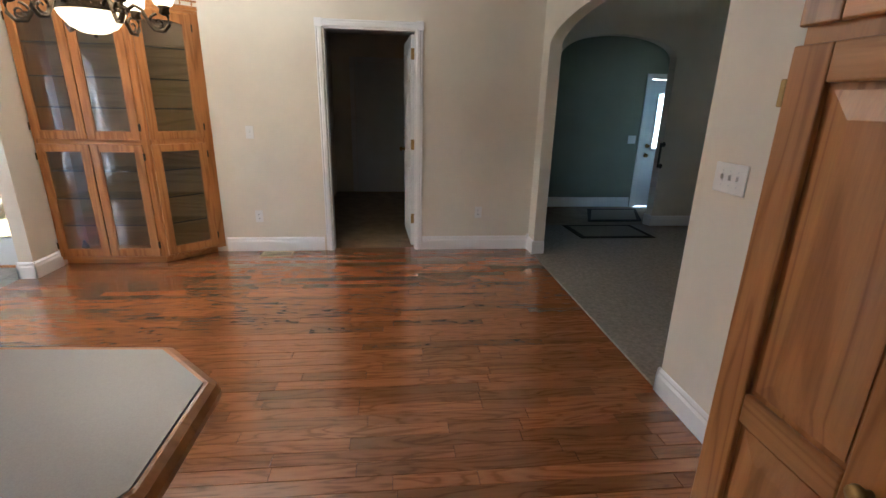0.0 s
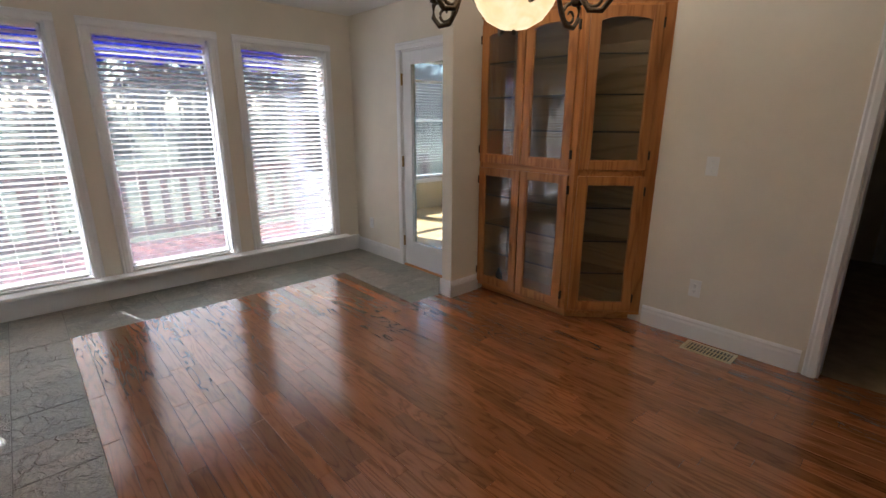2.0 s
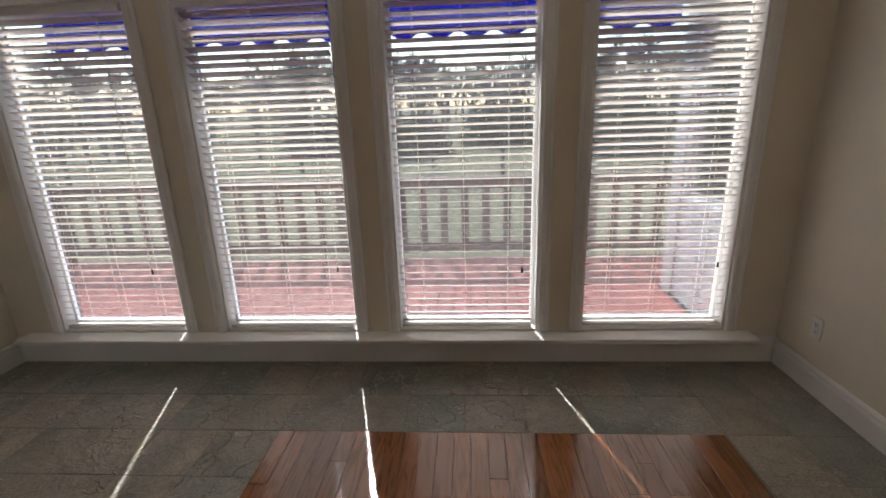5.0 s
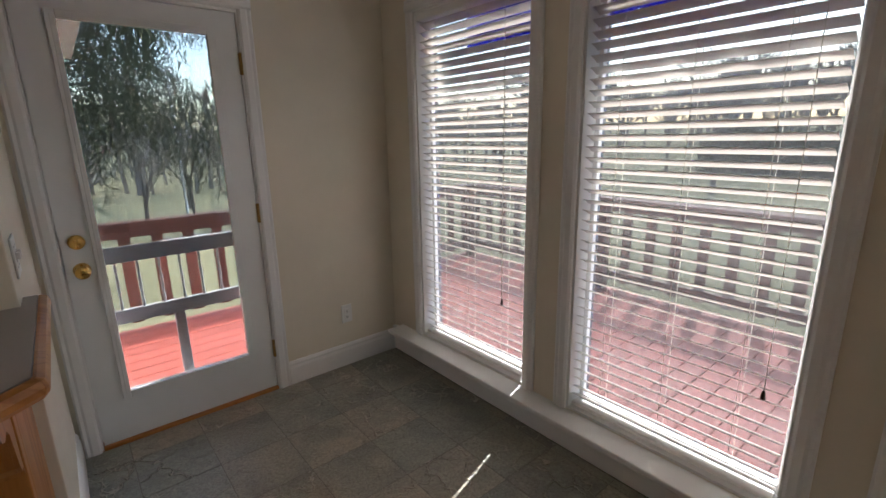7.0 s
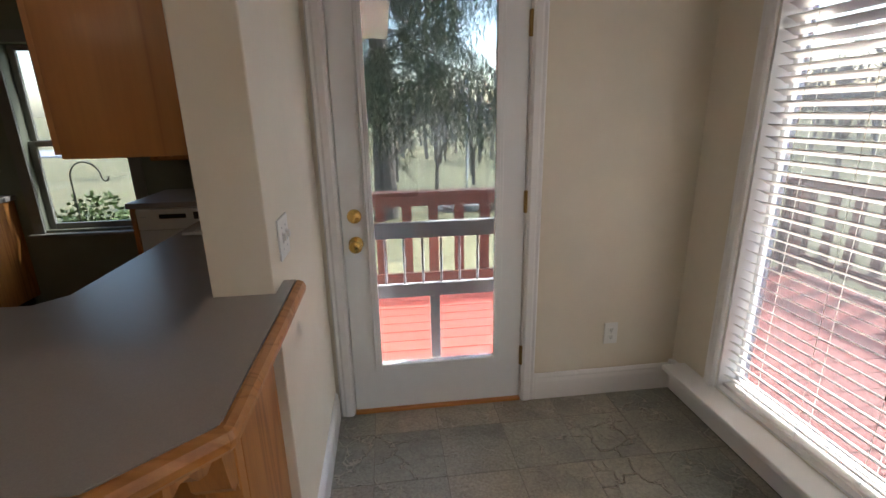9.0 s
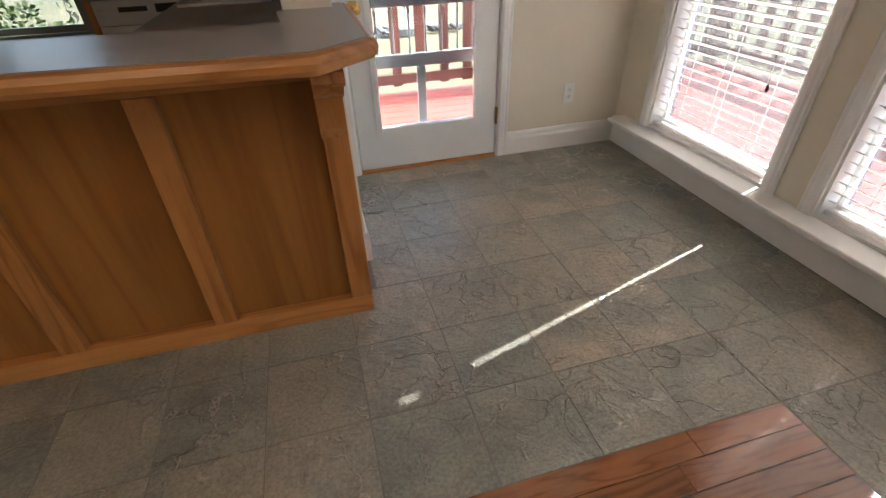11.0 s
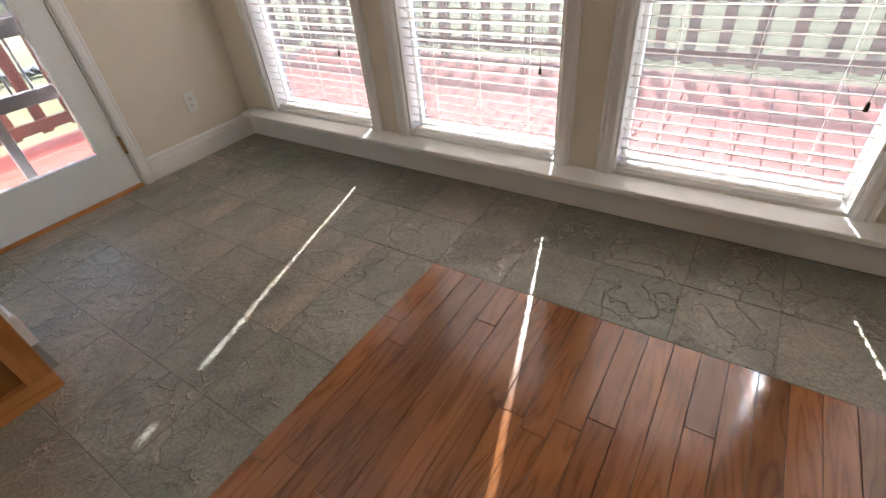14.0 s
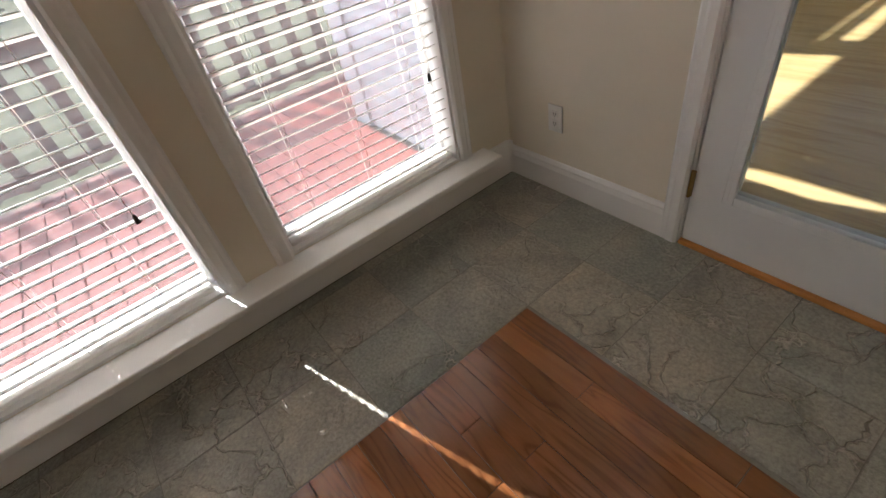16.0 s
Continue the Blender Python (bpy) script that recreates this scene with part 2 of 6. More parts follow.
BLACK = plain("black_plastic", (0.015, 0.015, 0.016), 0.35, bump=0.0)
ALU = plain("grey_aluminium", (0.62, 0.64, 0.65), 0.42, 0.0)
ENAMEL = plain("white_enamel", (0.8, 0.8, 0.8), 0.18, grain=5, var=0.02, bump=0.0)
CHROME = plain("chrome", (0.8, 0.8, 0.8), 0.08, 1.0, bump=0.0)
CARPET = plain("taupe_carpet", (0.3, 0.265, 0.225), 0.95, grain=45, var=0.25, bump=0.9)
FOYERTILE = plain("brown_tile", (0.22, 0.16, 0.1), 0.5, grain=6, var=0.35, bump=0.1)
MATDARK = plain("dark_mat", (0.03, 0.022, 0.02), 0.9, bump=0.5)
MATMID = plain("brown_mat", (0.24, 0.21, 0.17), 0.95, bump=0.5)
DECK = wood("red_deck_paint", (0.4, 0.085, 0.06), (0.46, 0.11, 0.08), (0.5, 0.13, 0.095), "x", 0.6, tone=0.14)
RAIL = wood("brown_rail_stain", (0.11, 0.042, 0.03), (0.165, 0.068, 0.048), (0.2, 0.088, 0.064), "z", 0.6, tone=0.15)
AWNING = slat_paint("blue_canvas", (0.03, 0.06, 0.5), 0.55, (0.06, 0.1, 0.85))
SIDING = paint("white_siding", (0.76, 0.76, 0.76), 0.5, 0.04)
# tints darken the bright outdoors as seen from inside; veil adds painted haze
GLASS = pane_glass("dimmed_window_glass", (0.34, 0.35, 0.36), veil=0.012)
KGLASS = pane_glass("kitchen_window_glass", (0.42, 0.43, 0.44))
DOORGLASS = pane_glass("door_glass", (0.55, 0.56, 0.57), veil=0.006)
CLEAR = pane_glass("clear_glass", (0.72, 0.74, 0.74))
CABGLASS = pane_glass("cabinet_glass", (0.92, 0.93, 0.92), 2.5)


# ---- builders ----
WORLD = {}


def thing(name, at, label, category, group="", kind=""):
    ob = new(name)
    ob.location = at
    ob.empty_display_size = 0.1
    WORLD[ob] = Vector(at)
    return tagged(ob, label, category, group, kind)


def part(name, bm, mat, parent, label="", smooth=False):
    """Links a bmesh, drawn in world places, as one mesh under a thing or a part."""
    base = WORLD[parent]
    bmesh.ops.translate(bm, verts=bm.verts, vec=-base)
    bmesh.ops.recalc_face_normals(bm, faces=bm.faces)
    me = bpy.data.meshes.new(name)
    bm.to_mesh(me)
    bm.free()
    if smooth:
        for p in me.polygons:
            p.use_smooth = True
    me.materials.append(mat)
    ob = new(name, me)
    ob.parent = parent
    WORLD[ob] = base
    return tagged(ob, label)


def single(name, bm, mat, label, category, kind="", smooth=False, group=""):
    bmesh.ops.recalc_face_normals(bm, faces=bm.faces)
    me = bpy.data.meshes.new(name)
    bm.to_mesh(me)
    bm.free()
    if smooth:
        for p in me.polygons:
            p.use_smooth = True
    me.materials.append(mat)
    ob = new(name, me)
    WORLD[ob] = Vector((0, 0, 0))
    return tagged(ob, label, category, group, kind)


def box(bm, x0, x1, y0, y1, z0, z1, bev=0.0):
    """A box, with all its edges rounded off by bev."""
    made = bmesh.ops.create_cube(bm, size=1.0)["verts"]
    for v in made:
        v.co = Vector(((x0 + x1) / 2 + v.co.x * (x1 - x0), (y0 + y1) / 2 + v.co.y * (y1 - y0), (z0 + z1) / 2 + v.co.z * (z1 - z0)))
    if bev:
        edges = list({e for v in made for e in v.link_edges})
        bmesh.ops.bevel(bm, geom=edges, offset=bev, segments=2, affect="EDGES", profile=0.5)
    return bm


def boxed(*args, **kw):
    return box(bmesh.new(), *args, **kw)


def prism(bm, outline, z0, z1, bev=0.0):
    """An upright prism over a plan outline."""
    low = [bm.verts.new((x, y, z0)) for x, y in outline]
    top = [bm.verts.new((x, y, z1)) for x, y in outline]
    n = len(outline)
    faces = [bm.faces.new(low[::-1]), bm.faces.new(top)]
    for i in range(n):
        faces.append(bm.faces.new((low[i], low[(i + 1) % n], top[(i + 1) % n], top[i])))
    if bev:
        edges = list({e for f in faces for e in f.edges})
        bmesh.ops.bevel(bm, geom=edges, offset=bev, segments=2, affect="EDGES")
    return bm


def sweep_profile(bm, profile, a, b):
    """A moulding: a profile of (out, up) carried from plan point a to b; 'out' is to the left of the way."""
    a, b = Vector((*a, 0)), Vector((*b, 0))
    way = (b - a).normalized()
    out = Vector((-way.y, way.x, 0))
    rings = [[bm.verts.new(p + out * o + Vector((0, 0, u))) for o, u in profile] for p in (a, b)]
    n = len(profile)
    for i in range(n):
        bm.faces.new((rings[0][i], rings[0][(i + 1) % n], rings[1][(i + 1) % n], rings[1][i]))
    bm.faces.new(rings[0][::-1])
    bm.faces.new(rings[1])
    return bm


def lathe(bm, profile, at=(0, 0, 0), seg=24, m=None):
    """A turned form: (radius, height) pairs round a vertical axis."""
    rings = []
    for r, h in profile:
        ring = []
        for i in range(seg):
            a = 2 * math.pi * i / seg
            p = Vector((r * math.cos(a), r * math.sin(a), h))
            if m is not None:
                p = m @ p
            ring.append(bm.verts.new(p + Vector(at)))
        rings.append(ring)
    for p, q in zip(rings, rings[1:]):
        for i in range(seg):
            bm.faces.new((p[i], p[(i + 1) % seg], q[(i + 1) % seg], q[i]))
    bm.faces.new(rings[0][::-1])
    bm.faces.new(rings[-1])
    return bm


def tube(bm, points, radius, seg=8):
    """A round rod along points; radius may be one value or one per point."""
    pts = [Vector(p) for p in points]
    rad = radius if isinstance(radius, (list, tuple)) else [radius] * len(pts)
    rings = []
    for i, p in enumerate(pts):
        way = (pts[min(i + 1, len(pts) - 1)] - pts[max(i - 1, 0)]).normalized()
        side = way.cross(Vector((0, 0, 1)))
        if side.length < 0.01:
            side = way.cross(Vector((0, 1, 0)))
        side.normalize()
        up = side.cross(way)
        rings.append([bm.verts.new(p + rad[i] * (math.cos(a) * side + math.sin(a) * up)) for a in (2 * math.pi * k / seg for k in range(seg))])
    for p, q in zip(rings, rings[1:]):
        for k in range(seg):
            bm.faces.new((p[k], p[(k + 1) % seg], q[(k + 1) % seg], q[k]))
    bm.faces.new(rings[0][::-1])
    bm.faces.new(rings[-1])
    return bm


def holed(bm, axis, c0, c1, u0, u1, z0, z1, holes):
    """A wall of thickness c0..c1 on the given axis, from u0 to u1 along the other, with rectangular holes (u0, u1, z0, z1)."""
    us = sorted({u0, u1, *(h[0] for h in holes), *(h[1] for h in holes)})
    for a, b in zip(us, us[1:]):
        cut = sorted((h[2], h[3]) for h in holes if h[0] <= a + 1e-6 and h[1] >= b - 1e-6)
        z = z0
        for lo, hi in cut + [(z1, z1)]:
            if lo > z + 1e-6:
                if axis == "x":
                    box(bm, c0, c1, a, b, z, lo)
                else:
                    box(bm, a, b, c0, c1, z, lo)
            z = max(z, hi)
    return bm


def arched(bm, axis, c0, c1, u0, u1, spring, rise, top, n=28):
    """The part of a wall over an elliptic arch, column by column."""
    mid, half = (u0 + u1) / 2, (u1 - u0) / 2
    for i in range(n):
        a, b = (-math.cos(math.pi * k / n) for k in (i, i + 1))
        pts = []
        for f in (a, b):
            h = spring + rise * math.sqrt(max(0.0, 1 - f * f))
            pts.append((mid + half * f, h))
        vs = []
        for c in (c0, c1):
            for (u, h), zz in ((pts[0], 0), (pts[1], 0), (pts[1], 1), (pts[0], 1)):
                z = top if zz else h
                vs.append(bm.verts.new((c, u, z) if axis == "x" else (u, c, z)))
        for f in ((0, 1, 2, 3), (7, 6, 5, 4), (0, 4, 5, 1), (2, 6, 7, 3)):
            bm.faces.new([vs[k] for k in f])
    bmesh.ops.remove_doubles(bm, verts=bm.verts, dist=1e-5)
    return bm


def structure(name, bm, mat, label, category):
    return single(name, bm, mat, label, category, "structure")


# ---- the shell ----
H = 2.46            # ceiling height
XW = 0.0            # window wall
YN, YS = 0.0, -4.72  # the nook's two door walls
YD = 0.404          # dining room wall with the hall door
XE = 6.22           # wall with the wide arch
YK = -6.55          # kitchen wall with the window
WIN = [(-4.46, -3.5), (-3.373, -2.41), (-2.287, -1.324), (-1.2, -0.243)]  # outer edges of the casings
CAS = 0.065

holes = [(a + CAS, b - CAS, 0.2, 2.09) for a, b in WIN]
structure("wall_west", holed(bmesh.new(), "x", -0.16, 0.0, YS - 0.14, YN + 0.12, -0.1, H + 0.05, holes), WALL, "beige painted wall with four tall windows", "wall")
structure("wall_nook_north", holed(bmesh.new(), "y", 0.0, 0.12, 0.0, 1.745, -0.1, H + 0.05, [(0.856, 1.7242, -0.1, 2.05)]), WALL, "beige painted wall beside the sunroom door", "wall")
structure("wall_nook_south", holed(bmesh.new(), "y", YS - 0.14, YS, 0.0, 1.772, -0.1, H + 0.05, [(0.826, 1.694, -0.1, 2.05)]), WALL, "beige painted wall round the deck door", "wall")
structure("wall_stub", boxed(1.745, 1.858, -0.29, YD + 0.12, -0.1, H + 0.05, bev=0.004), WALL, "short beige wall end beside the china cabinet", "wall")
structure("wall_dining_north", holed(bmesh.new(), "y", YD, YD + 0.12, 1.858, XE, -0.1, H + 0.05, [(4.19, 5.027, -0.1, 2.09)]), WALL, "beige painted dining wall with an open doorway", "wall")
bm = holed(bmesh.new(), "x", XE, XE + 0.11, YK, YD + 0.12, -0.1, H + 0.05, [(-2.17, 0.2, -0.1, H + 0.05)])
arched(bm, "x", XE, XE + 0.11, -2.17, 0.2, 1.965, 0.225, H + 0.05)
structure("wall_arch", bm, WALL, "beige wall pierced by a wide elliptic arch", "wall")
structure("wall_kitchen_west", boxed(1.772, 1.928, YK - 0.14, -3.85, -0.1, H + 0.05, bev=0.004), WALL, "beige wall between nook and kitchen", "wall")
# the window wall's backlit shade is part of its dark colour
structure("wall_kitchen_south", holed(bmesh.new(), "y", YK - 0.14, YK, 1.928, XE + 0.11, -0.1, H + 0.05, [(3.42, 4.14, 0.62, 1.98)]), DIMMED, "grey-green kitchen wall, darkened as backlit, with a sash window", "wall")
structure("ceiling", boxed(-0.16, XE + 0.11, YK - 0.14, YD + 0.12, H, H + 0.14), CEIL, "flat white textured ceiling", "ceiling")

# hall behind the doorway
structure("wall_hall_west", boxed(3.72, 3.84, YD + 0.12, 3.9, -0.1, H), WALL, "plain wall of the dark hall", "wall")
structure("wall_hall_east", boxed(5.6, 5.72, YD + 0.12, 3.9, -0.1, H), WALL, "plain wall of the dark hall", "wall")
structure("wall_hall_north", boxed(3.84, 5.6, 3.72, 3.84, -0.1, H), WALL, "end wall of the dark hall", "wall")
structure("ceiling_hall", boxed(3.72, 5.72, YD + 0.12, 3.9, H, H + 0.1), CEIL, "ceiling of the dark hall", "ceiling")
structure("floor_hall", boxed(3.84, 5.6, YD - 0.01, 3.72, -0.06, -0.006), FOYERTILE, "brown tiled floor of the hall", "floor")

# foyer beyond the arch
structure("floor_foyer", boxed(XE + 0.13, 10.2, 1.34, 2.6, -0.06, -0.004), FOYERTILE, "tiled foyer floor", "floor")
structure("carpet_floor", boxed(XE, 10.2, -6.6, 1.34, -0.06, 0.012, bev=0.006), CARPET, "taupe cut-pile carpet meeting the wood floor", "carpet")
structure("wall_foyer_north", holed(bmesh.new(), "y", 2.5, 2.62, XE + 0.11, 10.2, -0.1, 2.9, [(8.5, 9.34, -0.1, 1.86)]), DIMMED, "dim foyer wall round the front door", "wall")
bm = boxed(8.09, 8.72, 1.28, 1.42, -0.1, 2.9)
box(bm, XE + 0.11, 6.7, 1.28, 1.42, -0.1, 2.9)
arched(bm, "y", 1.28, 1.42, 6.7, 8.09, 2.0, 0.25, 2.9)
structure("wall_foyer_arch", bm, WALL, "inner wall with a smaller arch", "wall")
structure("wall_far_east", boxed(10.2, 10.32, -6.6, 2.62, -0.1, 2.9), DIMMED, "plain far wall of the living room", "wall")
structure("wall_far_south", boxed(XE + 0.11, 10.2, -6.72, -6.6, -0.1, 2.9), DIMMED, "plain far wall of the living room", "wall")
structure("wall_foyer_west", boxed(6.25, 6.37, YD + 0.12, 2.62, -0.1, 2.9), DIMMED, "plain foyer side wall", "wall")
structure("ceiling_living", boxed(XE + 0.11, 10.32, -6.72, 2.62, 2.9, 3.0), CEIL, "ceiling of the carpeted room", "ceiling")

# base floor under the laid pieces
bm = boxed(0.0, XE, YS, YD, -0.09, -0.012)
box(bm, 1.8, XE, YK, YS, -0.09, -0.012)
structure("floor_base", bm, UNDER, "dark bed under planks and tiles", "floor")

# ---- baseboards ----
BASE = [(0.0, 0.0), (0.016, 0.0), (0.016, 0.1), (0.011, 0.118), (0.013, 0.128), (0.006, 0.142), (0.0, 0.145)]


def baseboard(a, b, label="white moulded baseboard along the wall"):
    structure("baseboard", sweep_profile(bmesh.new(), BASE, a, b), TRIM, label, "baseboard")


baseboard((0.8, 0.0), (0.0, 0.0))
baseboard((0.0, YS), (0.765, YS))
baseboard((1.772, YS + 0.02), (1.772, -3.834))
baseboard((1.756, -3.85), (1.806, -3.85))
baseboard((1.874, -0.29), (1.729, -0.29))
baseboard((1.745, -0.306), (1.745, 0.0))
baseboard((1.858, 0.02), (1.858, -0.306))
baseboard((4.105, YD), (3.16, YD))
baseboard((XE, YD), (5.095, YD))
baseboard((XE, 0.184), (XE, YD - 0.016))
baseboard((XE + 0.11, 0.2), (XE - 0.016, 0.2))
baseboard((XE, -3.4), (XE, -2.154))
baseboard((XE - 0.016, -2.17), (XE + 0.11, -2.17))
baseboard((8.4, 2.5), (XE + 0.11, 2.5))
baseboard((8.72, 1.28), (8.074, 1.28))
baseboard((8.09, 1.264), (8.09, 1.436))
# corner blocks
for x, y in ((0.0, YN - 0.022), (0.0, YS), (XE - 0.022, YD - 0.022)):
    structure("trim_corner_block", boxed(x, x + 0.022, y, y + 0.022, 0.0, 0.165, bev=0.003), TRIM, "small white corner block of the baseboard", "trim")


# ---- windows with stools, casings and blinds ----
def casing_profile():
    return [(0.0, 0.0), (0.0, 0.012), (0.008, 0.018), (0.02, 0.015), (0.03, 0.02), (0.055, 0.02), (0.065, 0.012), (0.065, 0.0)]


def casing_bar(bm, axis, at, out, a, b, turn):
    """One straight casing: axis 'u' level or 'z' upright. at: function (u, z, o) -> place."""
    prof = casing_profile()
    rings = []
    for e in (a, b):
        ring = []
        for w, o in prof:
            ring.append(bm.verts.new(at(e, turn(w), o * out) if axis == "u" else at(turn(w), e, o * out)))
        rings.append(ring)
    n = len(prof)
    for i in range(n):
        bm.faces.new((rings[0][i], rings[0][(i + 1) % n], rings[1][(i + 1) % n], rings[1][i]))
    bm.faces.new(rings[0][::-1])
    bm.faces.new(rings[1])
    return bm


def casings(parent, at, u0, u1, z0, z1, out=1.0, foot=True):
    """Two uprights and a head round an opening whose outer edges are u0, u1 and z1."""
    part("casing", casing_bar(bmesh.new(), "z", at, out, z0, z1 - 0.065, lambda w: u0 + w), TRIM, parent)
    part("casing", casing_bar(bmesh.new(), "z", at, out, z0, z1 - 0.065, lambda w: u1 - w), TRIM, parent)
    part("head_casing", casing_bar(bmesh.new(), "u", at, out, u0, u1, lambda w: z1 - w), TRIM, parent)


PITCH, SLATS = 0.0427, 42


def slat_mesh(half, holes_at, tilt):
    """A thin bowed slat with small cord slots, tilted, outer edge low."""
    us = [-half]
    for h in holes_at:
        us += [h - 0.0008, h + 0.0008]
    us.append(half)
    ws = [-0.025, -0.005, 0.005, 0.025]
    verts, faces = [], []
    for top in (0, 1):
        for u in us:
            for w in ws:
                bow = 0.0022 * (1 - (w / 0.025) ** 2)
                x, z = w, bow + (0.0012 if top else -0.0012)
                verts.append((x * math.cos(tilt) - z * math.sin(tilt), u, x * math.sin(tilt) + z * math.cos(tilt)))
    nw, nu = len(ws), len(us)
    for top in (0, 1):
        for i in range(nu - 1):
            for j in range(nw - 1):
                if j == 1 and i % 2 == 1:
                    continue
                a = top * nu * nw + i * nw + j
                f = (a, a + nw, a + nw + 1, a + 1)
                faces.append(f if not top else f[::-1])
    k = nu * nw
    for i in range(nu - 1):
        for j in (0, nw - 1):
            a = i * nw + j
            faces.append((a, a + nw, a + nw + k, a + k))
    for i in (0, nu - 1):
        for j in range(nw - 1):
            a = i * nw + j
            faces.append((a, a + 1, a + 1 + k, a + k))
    me = bpy.data.meshes.new("slat")
    me.from_pydata(verts, [], faces)
    me.materials.append(SLAT)
    return me


def window(number, y0, y1):
    a, b = y0 + CAS, y1 - CAS
    win = thing(f"window_{number}", (0.0, (y0 + y1) / 2, 0.2), "tall white-framed window with a fixed pane", "window", "windows of the nook", "structure")
    casings(win, lambda u, z, o: (o, u, z), y0, y1, 0.2, 2.155)
    bm = boxed(-0.15, -0.001, a, a + 0.012, 0.2, 2.09)
    box(bm, -0.15, -0.001, b - 0.012, b, 0.2, 2.09)
    box(bm, -0.15, -0.001, a + 0.012, b - 0.012, 2.078, 2.09)
    box(bm, -0.15, -0.001, a + 0.012, b - 0.012, 0.2, 0.212)
    part("jamb_lining", bm, TRIM, win)
    bm = boxed(-0.13, -0.085, a + 0.012, a + 0.034, 0.212, 2.078, bev=0.004)
    box(bm, -0.13, -0.085, b - 0.034, b - 0.012, 0.212, 2.078, bev=0.004)
    box(bm, -0.13, -0.085, a + 0.034, b - 0.034, 2.045, 2.078, bev=0.004)
    box(bm, -0.13, -0.085, a + 0.034, b - 0.034, 0.212, 0.25, bev=0.004)
    part("window_frame", bm, TRIM, win)
    g = part("pane", boxed(-0.112, -0.106, a + 0.03, b - 0.03, 0.246, 2.049), GLASS, win)
    g.visible_shadow = False
    return a, b


def blind(a, b, gap, tassel, lift, tilt):
    """A wooden slat blind inside one window opening."""
    lo, hi = a + 0.016, b - 0.013 - gap
    mid, half = (lo + hi) / 2, (hi - lo) / 2
    cords = [-half + 0.14, 0.0, half - 0.14]
    bl = thing("window_blind", (-0.045, mid, 0.215), "white two-inch slat blind, lowered and tilted half shut", "window blind", "blinds of the nook")
    part("headrail", boxed(-0.075, -0.012, lo, hi, 2.04, 2.076, bev=0.003), TRIM, bl)
    part("valance", boxed(-0.011, -0.003, lo - 0.002, hi + 0.002, 2.042, 2.077, bev=0.002), TRIM, bl)
    me = slat_mesh(half, cords, tilt)
    for i in range(SLATS):
        o = new("slat", me)
        o.parent = bl
        o.location = (0.0, 0.0, 0.262 - 0.215 + i * PITCH + random.uniform(-0.0012, 0.0012))
        o.rotation_euler = (random.uniform(-0.0015, 0.0015), random.uniform(-0.03, 0.03), 0)
    part("bottom_rail", boxed(-0.07, -0.02, lo, hi, 0.218, 0.236, bev=0.005), SLAT, bl)
    for c in cords:
        bm = tube(bmesh.new(), [(-0.018, mid + c, 0.23), (-0.018, mid + c, 2.04)], 0.0009, 5)
        tube(bm, [(-0.071, mid + c, 0.23), (-0.071, mid + c, 2.04)], 0.0009, 5)
        part("ladder_cord", bm, CORD, bl)
    pull = part("lift_cord", tube(bmesh.new(), [(0.0, mid + tassel, lift), (-0.001, mid + tassel, 2.02)], 0.0013, 5), CORD, bl)
    part("tassel", lathe(bmesh.new(), [(0.003, 0.03), (0.006, 0.022), (0.008, 0.0)], (0.0, mid + tassel, lift - 0.03), 10), DARKMETAL, pull, "small dark cord tassel")
    return bl


for i, (a, b) in enumerate(WIN):
    lo, hi = window(i + 1, a, b)
    blind(lo, hi, (0.02, 0.019, 0.02, 0.0)[i], (0.27, 0.33, 0.33, 0.33)[i], (0.62, 0.62, 0.6, 0.62)[i], radians((25, 25, 15, 26)[i]))
bm = boxed(-0.001, 0.125, -4.62, -0.165, 0.172, 0.199, bev=0.006)
structure("window_sill", bm, TRIM, "long white window stool under all windows", "sill")
bm = boxed(0.0, 0.018, YS + 0.022, -0.022, 0.0, 0.171, bev=0.002)
structure("trim_apron", bm, TRIM, "white apron board below the window stool", "trim")


